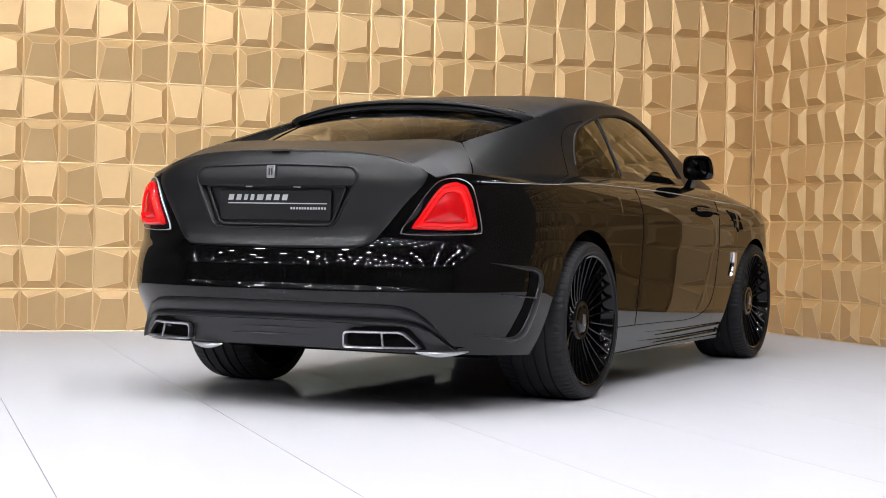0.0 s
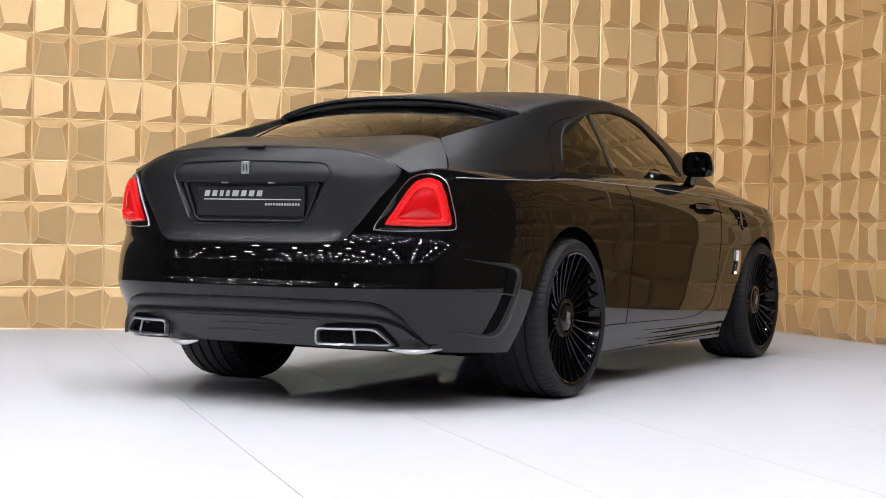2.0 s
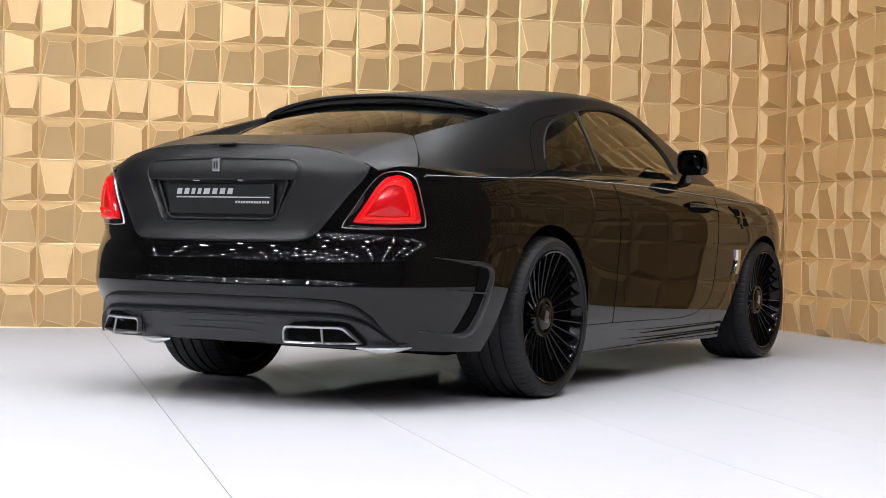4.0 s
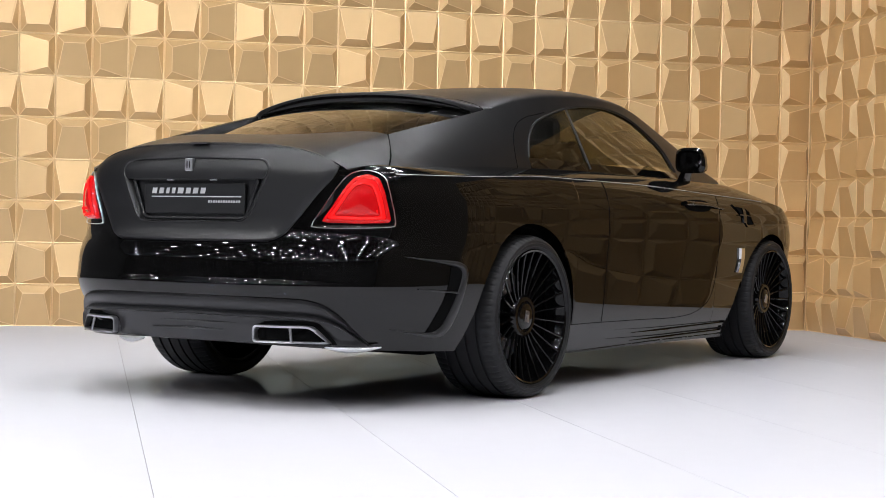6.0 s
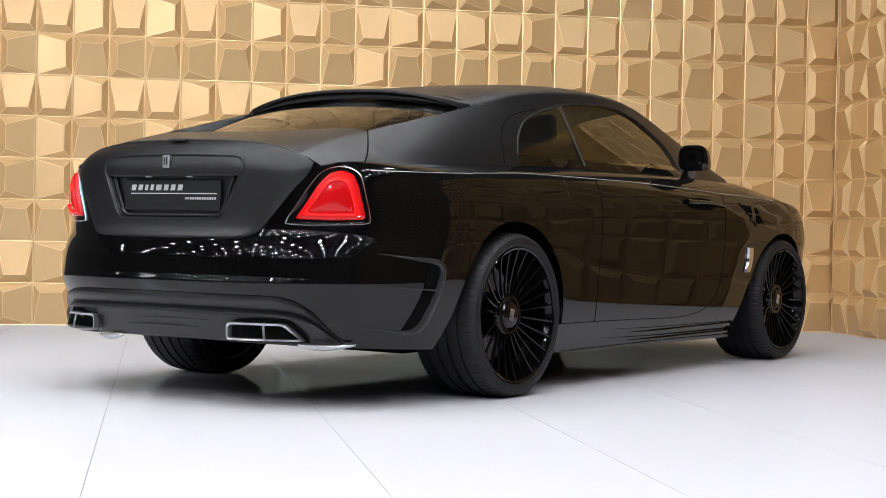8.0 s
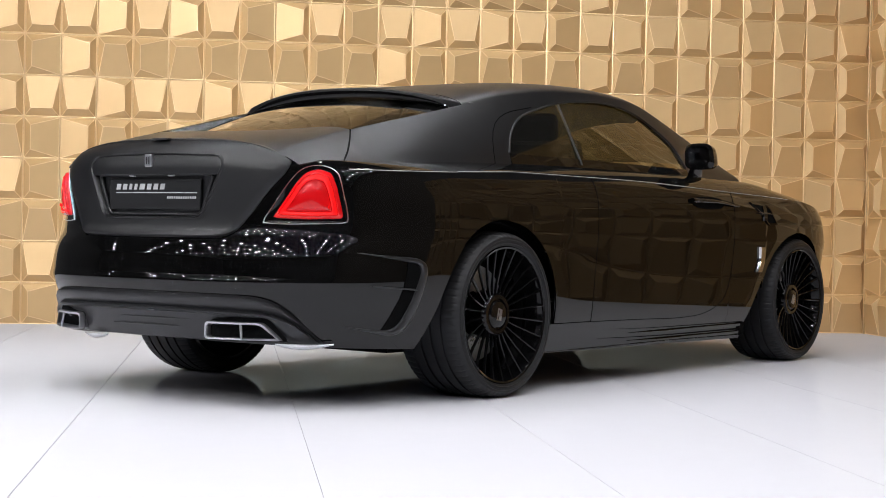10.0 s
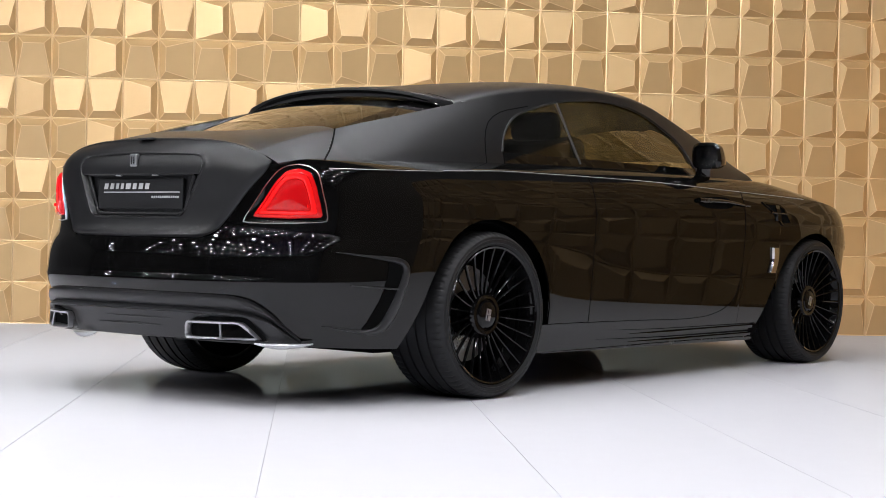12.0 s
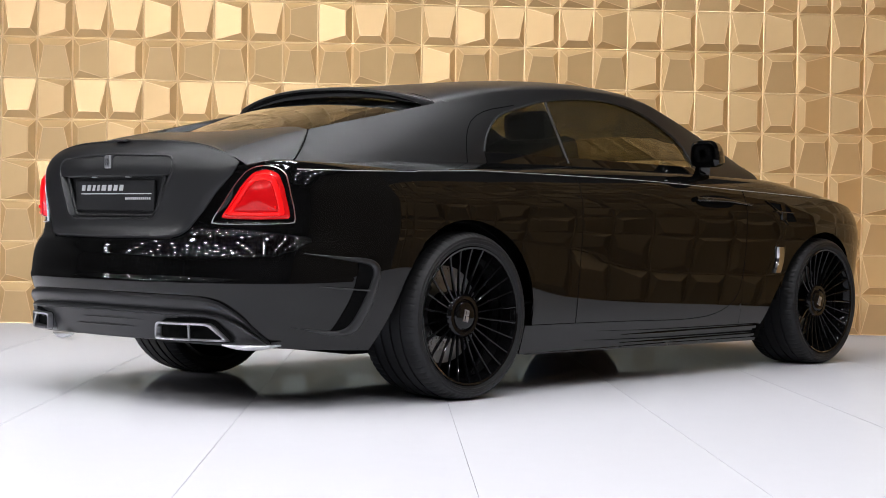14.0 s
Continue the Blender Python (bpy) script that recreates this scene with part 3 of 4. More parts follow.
door_low = curve((0.70, 0.308), (1.30, 0.303), (1.66, 0.298), (1.90, 0.306), (2.04, 0.327), (2.15, 0.364), (2.22, 0.42), (2.252, 0.50), (2.264, 0.60))


def column(base, x, zlo, rows=26, crown=True):
    """One upright strip of points of a body panel, from zlo up over the shoulder to the belt."""
    zs = max(float(crease_z(x)), zlo + 0.02)
    pts = [base(zlo + (zs - zlo) * s ** 1.5) for s in np.linspace(0, 1, rows)]
    top = pts[-1]
    if crown:
        goal = np.array((top[0], min(float(belt_y(x)), top[1]), max(float(belt_z(x)), zs)))
        for s in np.linspace(0, 1, 9)[1:]:
            p = top + (goal - top) * s
            p[2] = top[2] + (goal[2] - top[2]) * (1 - (1 - s) ** 1.7)
            pts.append(p)
    return pts


def flank_column(x, zlo):
    return column(lambda z: np.array((x, flank(x, z), z)), x, zlo)


def side_panels(side):
    # quarter panel: round the tail and over the rear wheel
    cols = []
    for th in np.radians(np.linspace(18, 89.5, 44)):
        x = tail(th, 0.96)[0]
        cols.append(column(lambda z, th=th: tail(th, z), x, 0.675))
    for x in np.r_[np.linspace(XC, 0.467, 60), 0.4715]:
        cols.append(flank_column(x, max(arch_rear(x), 0.0)))
    cols += [flank_column(x, 0.308) for x in np.linspace(0.4722, 0.7988, 22)]
    patch("quarter_panel", cols, side, GLOSS, car, "gloss black rear quarter panel")
    door = patch("door", [flank_column(x, float(door_low(x))) for x in np.r_[np.linspace(0.8012, 2.15, 60), np.linspace(2.16, 2.2652, 20)]], side, GLOSS, car, "gloss black coach door")
    # front fender and nose
    skirt_low = lambda x: 0.174 if x < 2.45 else 0.174 + (x - 2.45) * 1.45
    cols = [flank_column(x, skirt_low(x)) for x in np.linspace(2.2675, 2.668, 30)]
    cols += [flank_column(x, arch_front(x)) for x in np.linspace(2.6681, XF, 34)]
    for th in np.radians(np.linspace(89, 0, 50)):
        x = nose(th, 0.6)[0]
        cols.append(column(lambda z, th=th: nose(th, z), x, arch_front(x) if x < 3.51 else 0.20))
    patch("front_fender", cols, side, GLOSS, car, "gloss black front fender and nose")
    # sill
    cols = []
    for x in np.r_[np.linspace(0.424, 0.471, 6), np.linspace(0.4711, 2.2652, 90)]:
        cols.append([np.array((x, flank(x, z), z)) for z in np.linspace(0.174, float(door_low(x)) - 0.0035, 16)])
    patch("sill", cols, side, GLOSS, car, "gloss black sill panel")
    # skirt: two slots that taper off to the rear, a dark lower lip and a dark end
    slots = (("skirt_slot", curve((0.98, 0.262), (1.48, 0.2535), (2.46, 0.2515)), curve((0.98, 0.0004), (1.5, 0.0025), (2.46, 0.005)), 0.98, 2.462, 0.002, VOID, "thin dark slot"),
             ("skirt_slot", curve((0.90, 0.219), (1.62, 0.210), (2.48, 0.2115)), curve((0.90, 0.0005), (1.4, 0.004), (2.48, 0.0105)), 0.90, 2.482, 0.002, VOID, "dark slot"),
             ("skirt_blade", curve((1.2, 0.236), (2.46, 0.2365)), curve((1.2, 0.001), (2.46, 0.017)), 1.2, 2.45, 0.010, GLOSS, "gloss black blade"),
             ("skirt_blade", curve((1.2, 0.196), (2.46, 0.194)), curve((1.2, 0.001), (2.46, 0.014)), 1.2, 2.45, 0.010, GLOSS, "gloss black blade"),
             ("skirt_lip", curve((0.46, 0.1725), (1.3, 0.174), (2.47, 0.169)), curve((0.46, 0.004), (1.2, 0.009), (1.6, 0.016), (2.47, 0.020)), 0.46, 2.47, 0.006, BLACK_TRIM, "dark lower lip"))
    for nm, mid, tall, x0, x1, out, mat, label in slots:
        rows = []
        for x in np.linspace(x0, x1, 50):
            m, h = float(mid(x)), float(tall(x)) / 2
            o = out * min(1.0, (x - x0) / 0.5 + 0.3)
            rows.append([on_flank(x, m - h, -0.004), on_flank(x, m - h * 0.9, o), on_flank(x, m, o * 1.1), on_flank(x, m + h * 0.9, o), on_flank(x, m + h, -0.004)])
        patch(nm, rows, side, mat, car, label, 0)
    rows = []
    for x in np.linspace(2.447, 2.497, 8):
        h = 0.041 * (1 - max(0, (x - 2.47) / 0.027) ** 2.5 * 0.35)
        rows.append([on_flank(x, 0.2145 + h * v, 0.012 if abs(v) < 0.9 else -0.002) for v in (-1, -0.88, 0, 0.88, 1)])
    patch("skirt_end", rows, side, VOID, car, "dark slot end", 0)
    # thin silver coachline
    line = [on_flank(x, float(crease_z(x)) - 0.002, 0.0012) for x in np.linspace(XC, 3.0, 90)]
    line = [tail(tail_angle(x, float(crease_z(x))), float(crease_z(x)) - 0.004) * (1, 1.001, 1) for x in np.linspace(-0.86, XC - 0.02, 20)] + line
    tube("coachline", mirrored(line, side), 0.0017, STRIPE, car, "thin silver coachline", 6)
    # dark joints round the door
    for xj, z0 in ((0.80, 0.306), (2.2664, 0.62)):
        tube("door_joint", mirrored([on_flank(xj, z, 0.0004) for z in np.linspace(z0, float(crease_z(xj)) - 0.004, 30)], side), 0.0016, VOID, door, "fine dark joint", 6)
    tube("door_joint", mirrored([on_flank(x, float(door_low(x)) - 0.0018, 0.0004) for x in np.r_[np.linspace(0.80, 2.15, 40), np.linspace(2.16, 2.2664, 20)]], side), 0.0016, VOID, door, "fine dark joint", 6)
    # door handle
    hd = tagged(new("door_handle"), "slim black door handle")
    hd.parent = car
    bar_z = curve((1.77, 0.912), (2.03, 0.909), (2.33, 0.893))
    bars = [on_flank(x, float(bar_z(x)), 0.006 + 0.010 * math.sin(math.pi * min(1, (x - 1.77) / 0.50))) for x in np.linspace(1.775, 2.325, 30)]
    tube("grip", mirrored(bars, side), lambda t: 0.0125 * (1 - 0.72 * t ** 1.6), BLACK_TRIM, hd, "satin black grip", 10)
    cup = []
    for a in np.linspace(0, 2 * math.pi, 40, endpoint=False):
        ca, sa = math.cos(a), math.sin(a)
        rim = (1.960 + 0.180 * math.copysign(abs(ca) ** 0.75, ca), 0.904 + 0.032 * math.copysign(abs(sa) ** 0.75, sa))
        cup.append([on_flank(1.960 + (rim[0] - 1.960) * k, 0.904 + (rim[1] - 0.904) * k, 0.0022) for k in (1.0, 0.97, 0.6, 0.3, 0.0)])
    sheet("pocket", mirrored(cup, side), VOID, hd, "dark finger recess", side < 0, 0, True)
    tipz = [on_flank(x, 0.912, 0.0085) for x in np.linspace(1.770, 1.800, 4)]
    tube("tip", mirrored(tipz, side), 0.0132, GLOSS, hd, "gloss black handle tip", 10)
    # fender vent and badge
    vent = tagged(new("fender_vent"), "black air vent behind the front wheel")
    vent.parent = car
    outl = rounded([(2.47, 0.925), (2.66, 0.915), (2.715, 0.895), (2.80, 0.80), (2.69, 0.795), (2.60, 0.86)], 0.014, 4)
    n = len(outl)
    ring = [[on_flank(x, z, -0.012), on_flank(x, z, 0.007), on_flank(2.66 + (x - 2.66) * 0.86, 0.862 + (z - 0.862) * 0.80, 0.006), on_flank(2.66 + (x - 2.66) * 0.84, 0.862 + (z - 0.862) * 0.78, -0.005)] for x, z in outl]
    sheet("vent_frame", mirrored(ring, side), GLOSS, vent, "", side > 0, 0, True)
    mesh_part("vent_recess", mirrored([on_flank(2.66 + (x - 2.66) * 0.86, 0.862 + (z - 0.862) * 0.8, 0.0035) for x, z in outl], side), [tuple(range(n)) if side > 0 else tuple(range(n))[::-1]], VOID, vent, "", False)
    tube("vent_bar", mirrored([on_flank(x, 0.866 - 0.03 * (x - 2.55), 0.0075) for x in np.linspace(2.555, 2.745, 8)], side), 0.0035, GLOSS, vent, "thin horizontal bar", 8)
    rows = [[on_flank(2.612 + 0.10 * (0.905 - z) + k, z, o) for k, o in ((0.0, -0.002), (0.004, 0.0095), (0.046, 0.0095), (0.05, -0.002))] for z in np.linspace(0.822, 0.907, 6)]
    patch("vent_block", rows, side, GLOSS, vent, "upright gloss black block", 0)
    rows = []
    for t in np.linspace(0, 1, 9):
        x, z = 2.612 + 0.018 * math.sin(math.pi * t) - 0.012 * t, 0.672 - 0.142 * t
        rows.append([on_flank(x - 0.030, z, 0.001), on_flank(x - 0.026, z, 0.014), on_flank(x + 0.026, z, 0.014), on_flank(x + 0.030, z, 0.001)])
    patch("fender_badge", rows, side, CHROME, car, "bright chrome fender badge, plain shape", 0.0)


def shell(side):
    """Satin upper body: rear pillar, roof half and windscreen pillar of one side."""
    def column_w(x, lo, hi, n=26):
        return [roof_section(x, w) for w in np.linspace(lo, hi, n)]
    # inner wall of the pillar beside the rear window
    rows = []
    for x in np.linspace(-0.60, 0.16, 24):
        r = roof_section(x, 0.5)
        rows.append([r, r + (0, -0.012, -0.004), r + (0, -0.040, -0.050), r + (0, -0.105, -0.056)])
    patch("pillar_channel", rows, side, BLACK_TRIM, car, "dark channel beside the rear window", 0.003)
    line = [roof_section(x, 0.5) + (0, -0.107, -0.052) for x in np.linspace(-0.57, 0.10, 16)]
    tube("window_trim", mirrored(line, side), 0.0032, GREY_TRIM, car, "fine grey trim along the rear window", 6)
    # rear pillars and roof in one panel, down to the belt or the windows
    if side > 0:
        cols = []
        for x in np.r_[np.linspace(-0.612, 0.119, 40), np.linspace(0.12, 0.40, 40), np.linspace(0.41, 1.75, 70)]:
            lo = 0.0 if x < 0.2975 else min(w_at(x, float(window_top(x))), 0.499)
            hi = 0.5 if x < 0.1195 else 1.0
            slant = -0.215 * max(0, (0.119 - x) / 0.731)
            cols.append([roof_section(x + slant * (1 - 2 * w), w) for w in np.r_[np.linspace(lo, 0.5, 26), np.linspace(0.5, hi, 27)[1:]]])
        half = np.asarray(cols, float)
        g = np.concatenate([half, half[:, ::-1] * (1, -1, 1)], 1)
        nu, nv = g.shape[:2]
        fs = [f for f in grid_faces(nu, nv, True) if not ((f[0] // nv) < 40 and 24 < min(f[0] % nv, f[1] % nv) and max(k % nv for k in f) < nv - 25)]
        bm = bmesh.new()
        vs = [bm.verts.new(p) for p in g.reshape(-1, 3)]
        for f in fs:
            bm.faces.new([vs[k] for k in f])
        bmesh.ops.remove_doubles(bm, verts=bm.verts, dist=0.00005)
        thicken(part("upper_body", bm, SATIN, car, "satin black roof and rear pillars"), 0.010)
    cols = [column_w(x, w_at(x, float(window_top(x))), 0.58, 20) for x in np.r_[np.linspace(1.75, 1.90, 12), np.linspace(1.905, 1.962, 16)]]
    cols += [column_w(x, 0.0, 0.58, 20) for x in np.linspace(1.9621, 2.60, 24)]
    patch("windscreen_pillar", cols, side, SATIN, car, "satin black windscreen pillar")
    # black waist trim under the windows
    cols = [[roof_section(x, w) for w in np.linspace(0, w_at(x, SILL_Z + 0.004), 6)] for x in np.linspace(0.297, 1.962, 60)]
    patch("waist_trim", cols, side, GLOSS, car, "gloss black waist trim")
    # panes, set a little in
    def pane(name, x0, x1, lean0, lean1):
        cols = []
        for k in np.linspace(0, 1, 44):
            col = []
            for v in np.linspace(0, 1, 18):
                x = (x0 + lean0 * (1 - v)) * (1 - k) + (x1 + lean1 * (1 - v)) * k
                z = SILL_Z + (float(window_top(x)) - SILL_Z + 0.006) * v
                col.append(roof_section(x, max(w_at(x, z), 0.0)) - (0, 0.008, 0.002))
            cols.append(col)
        ob = patch(name, cols, side, TINT, car, "dark tinted side window", 0.004)
        ob.visible_shadow = False
        return ob
    pane("quarter_window", 0.298, 0.826, 0.0, 0.040)
    pane("door_window", 0.848, 1.960, 0.040, 0.0)
    a, b = roof_section(0.866, w_at(0.866, 1.058)), roof_section(0.838, w_at(0.838, 1.352))
    tube("window_divider", mirrored([a + (b - a) * t + (0, 0.001, 0) for t in np.linspace(0, 1, 8)], side), 0.006, GREY_TRIM, car, "slim grey window divider", 8, False, 1.0)
    edge = [roof_section(x, w_at(x, float(window_top(x)))) for x in np.r_[np.linspace(0.298, 0.4, 14), np.linspace(0.42, 1.90, 50), np.linspace(1.91, 1.961, 12)]]
    tube("window_seal", mirrored(edge, side), 0.0055, RUBBER, car, "black window seal", 6)
    groove = [roof_section(x, max(w_at(x, z), 0)) + (0, 0.0004, 0) for x, z in ((0.168, 1.034), (0.188, 1.09), (0.212, 1.14), (0.240, 1.182), (0.276, 1.220), (0.324, 1.251), (0.38, 1.274), (0.44, 1.290), (0.52, 1.304), (0.60, 1.319))]
    tube("panel_joint", mirrored(groove, side), 0.0021, VOID, car, "fine dark panel joint", 6)
    groove = [roof_section(-0.614 - 0.215 * (1 - 2 * w), w) + (0.0, 0.0006, 0.0) for w in np.linspace(0, 0.5, 10)]
    tube("panel_joint", mirrored(groove, side), 0.0035, VOID, car, "fine dark panel joint", 6)


def boot():
    """Boot lid: rear face with the plate niche, lip and deck."""
    lid = tagged(new("boot_lid"), "satin black boot lid")
    lid.parent = car
    half = [(0.0, 1.076), (0.30, 1.068), (0.48, 1.048), (0.585, 1.018), (0.655, 0.985), (0.634, 0.936), (0.577, 0.867), (0.510, 0.775), (0.455, 0.705), (0.42, 0.684), (0.36, 0.677), (0.0, 0.674)]
    outer = np.array([(-y, z) for y, z in half] + [(y, z) for y, z in half[-2:0:-1]])
    outer = resample(rounded(outer, 0.012, 4), 160)
    niche = resample(rounded([(-0.0, 1.014), (-0.36, 1.006), (-0.392, 0.975), (-0.285, 0.755), (0.285, 0.755), (0.392, 0.975), (0.36, 1.006)], [0.02, 0.015, 0.03, 0.04, 0.04, 0.03, 0.015], 6), 160)
    # match both outlines by their angle about the middle
    mid = np.array((0.0, 0.87))

    def by_angle(loop):
        d = loop - mid
        a = np.unwrap(np.arctan2(d[:, 0], d[:, 1]))
        a, r = (a, loop) if a[-1] > a[0] else (a[::-1], loop[::-1])
        t = np.linspace(-math.pi, math.pi, 180, endpoint=False)
        full_a = np.r_[a - 2 * math.pi, a, a + 2 * math.pi]
        full = np.vstack([r, r, r])
        return np.stack([np.interp(t, full_a, full[:, k]) for k in (0, 1)], 1)
    outer, inner = by_angle(outer), by_angle(niche)
    rows = []
    for o, i in zip(outer, inner):
        ring = [on_tail(*o, -0.006), on_tail(*(mid + (o - mid) * 0.999), 0.008), on_tail(*(mid + (o - mid) * 0.985), 0.012)]
        a = mid + (o - mid) * 0.985
        for s in np.linspace(0.15, 0.93, 8):
            ring.append(on_tail(*(a + (i - a) * s), 0.012))
        ring.append(on_tail(*(mid + (i - mid) * 1.018), 0.0135))
        ring.append(on_tail(*(mid + (i - mid) * 1.006), 0.0195))
        ring.append(on_tail(*(mid + (i - mid) * 0.994), 0.0200))
        j = mid + (i - mid) * 0.975
        ring.append(on_tail(*j, 0.013))
        ring.append(np.array((-1.118, j[0] * 0.97, mid[1] + (j[1] - mid[1]) * 0.97)))
        rows.append(ring)
    sheet("rear_face", rows, SATIN, lid, "satin black rear face with plate niche", False, 0, True)
    mesh_part("niche_floor", [(-1.117, y, z) for y, z in inner], [tuple(range(180))[::-1]], SATIN, lid, "", False)
    # inner step of the niche
    step = resample(rounded([(-0.335, 0.935), (-0.27, 0.768), (0.27, 0.768), (0.335, 0.935)], [0.02, 0.03, 0.03, 0.02], 6), 120)
    tube("niche_rim", [(-1.126, y, z) for y, z in step], 0.009, SATIN, lid, "", 8, True)
    # the overhang above the plate, with two lamps
    hood_top = curve((0.0, 1.0125), (0.33, 1.0055), (0.362, 1.000), (0.380, 0.985), (0.388, 0.970))
    rows = []
    for y in np.linspace(-0.384, 0.384, 61):
        a = abs(y)
        zt = float(hood_top(a)) - 0.001
        zb = 0.930 + 0.030 * max(0, (a - 0.362) / 0.022) ** 2
        rows.append([on_tail(y, zt, 0.008), on_tail(y, zt - 0.003, 0.013), on_tail(y, zt * 0.7 + zb * 0.3, 0.0165), on_tail(y, zt * 0.3 + zb * 0.7, 0.0165), on_tail(y, zb + 0.004, 0.015), on_tail(y, zb, 0.011), np.array((-1.112, y, zb + 0.004))])
    sheet("handle_bar", rows, SATIN, lid, "satin black grip bar above the plate", False, 0)
    for y in (-0.115, 0.115):
        box("plate_lamp", (-1.156, y - 0.016, 0.9235), (-1.140, y + 0.016, 0.9305), WHITE_PRINT, lid, "small white plate lamp", 0.004)
    # plate with plain bars for its print
    plate = box("plate", (-1.1335, -0.268, 0.787), (-1.1215, 0.268, 0.914), PLATE, lid, "black dealer plate with plain white bars", 0.004)
    bm = bmesh.new()
    y = 0.224
    lean = Matrix(((1, 0, 0, 0), (0, 1, -0.25, 0.25 * 0.883), (0, 0, 1, 0), (0, 0, 0, 1)))
    for w in (0.024, 0.023, 0.017, 0.017, 0.030, 0.024, 0.025, 0.025):
        box_bm(bm, (-1.1352, y - w, 0.8705), (-1.1334, y, 0.8945), 0, lean)
        y -= w + 0.0145
    part("lettering", bm, WHITE_PRINT, plate, "white bars in place of print", False)
    bm = bmesh.new()
    box_bm(bm, (-1.1352, -0.250, 0.8555), (-1.1334, 0.228, 0.8600))
    part("print_line", bm, WHITE_PRINT, plate, "thin white line", False)
    bm = bmesh.new()
    for k in range(13):
        box_bm(bm, (-1.1352, -0.078 - k * 0.0132 - 0.0078, 0.833), (-1.1334, -0.078 - k * 0.0132, 0.8425))
    part("lettering", bm, WHITE_PRINT, plate, "small white bars in place of print", False)
    box("emblem", (-1.172, -0.021, 0.962), (-1.150, 0.021, 1.016), SATIN_METAL, lid, "upright chrome emblem, plain shape", 0.005)
    box("emblem_bars", (-1.1745, -0.009, 0.974), (-1.170, -0.005, 1.004), BLACK_TRIM, lid, "", 0.001)
    box("emblem_bars", (-1.1745, 0.004, 0.974), (-1.170, 0.008, 1.004), BLACK_TRIM, lid, "", 0.001)
    # deck: from the lip forward to the rear window
    ridge_z = curve((0.0, 1.076), (0.30, 1.068), (0.48, 1.048), (0.585, 1.018), (0.668, 0.980))
    cols = []
    for q in np.linspace(0, 1, 44):
        xb = -1.010 + (1.010 - 0.832) * q
        b = np.array((xb, float(belt_y(xb)), float(belt_z(xb)) + 0.001)) if q > 0 else on_tail(0.668, 0.980)
        r = on_tail(0.585, 1.018, 0.006) * (1 - q) + np.array((-0.618, 0.617, 1.138)) * q
        c = on_tail(0.0, 1.076, 0.006) * (1 - q) + np.array((-0.50, 0.0, 1.156)) * q
        r[2] += 0.012 * math.sin(math.pi * q)
        c[2] += 0.010 * math.sin(math.pi * q)
        col = [b + (r - b) * s + np.array((0, 0.9, 0.4)) * 0.010 * q * 4 * s * (1 - s) for s in np.linspace(0, 1, 14)]
        p1, p2 = r + (c - r) * 0.16 + np.array((0, -0.02, 0.030)) * q, np.array((c[0], r[1] * 0.45, c[2]))
        for s in np.linspace(0, 1, 24)[1:]:
            p = (1 - s) ** 3 * r + 3 * s * (1 - s) ** 2 * p1 + 3 * s * s * (1 - s) * p2 + s ** 3 * c
            k = (1 - q) ** 3
            edge = on_tail(p[1], float(ridge_z(p[1])), 0.006)
            col.append(p * (1 - k) + edge * k)
        cols.append(col)
    whole("deck", cols, SATIN, lid, "satin black boot deck", 0.008, "last")
    # lip spoiler along the deck's rear edge
    edge = np.array([c for c in cols[0][12:]])
    edge = np.vstack([edge * (1, -1, 1), edge[::-1][1:]])
    ring = []
    for k, p in enumerate(edge):
        f = math.sin(math.pi * k / (len(edge) - 1)) ** 0.4 if 0 < k < len(edge) - 1 else 0.02
        ring.append([p + np.array(v) * f for v in ((0.004, 0, -0.026), (-0.0085, 0, -0.010), (-0.014, 0, 0.001), (-0.012, 0, 0.006), (-0.002, 0, 0.0065), (0.05, 0, 0.004), (0.04, 0, -0.008))])
    sheet("lip_spoiler", ring, SATIN, lid, "slim satin lip along the boot edge", False, 0, False, True)
    box("boot_script", (-1.108, -0.046, 1.078), (-1.086, 0.046, 1.086), GREY_TRIM, lid, "tiny silver script plate, plain shape", 0.002)
    # roof spoiler over the rear window, with satin rounded ends
    span = 0.672
    ring = []
    for y in np.linspace(-span, span, 67):
        a = abs(y) / span
        f, g = 1 - a ** 3, 1 - a ** 2
        root = roof_section(0.21, 1 - 0.5 * a)
        x1 = 0.112 - 0.112 * g + 0.05 * max(0.0, (a - 0.90) / 0.10) ** 3
        slim = math.sqrt(1 - 0.96 * max(0.0, (a - 0.90) / 0.10) ** 2)
        z1 = 1.303 + 0.080 * (1 - a ** 2.4)
        ring.append([(0.26, y, root[2] - 0.004 + 0.010 * g), (0.17, y, (root[2] + z1) / 2 + 0.012 * f), (x1 + 0.014, y, z1 + 0.006 * slim - 0.012 * (1 - slim)), (x1 + 0.002, y, z1 + 0.001 - 0.014 * (1 - slim)), (x1, y, z1 - 0.010 - 0.008 * (1 - slim)), (x1 + 0.006, y, z1 - 0.018 - (0.014 + 0.006 * f) * slim), (x1 + 0.04, y, z1 - 0.020 - (0.016 + 0.008 * f) * slim), (0.26, y, root[2] - 0.05)])
    sp = sheet("roof_spoiler", ring, SATIN, car, "satin roof spoiler over the rear window", True, 0, False, True)
    rows = []
    for y in np.linspace(-0.605, 0.605, 51):
        a, b = abs(y) / span, abs(y) / 0.605
        x1 = 0.112 - 0.112 * (1 - a ** 2)
        z1 = 1.303 + 0.080 * (1 - a ** 2.4)
        f = 1 - a ** 3
        drop = 0.009 + 0.018 * b ** 5
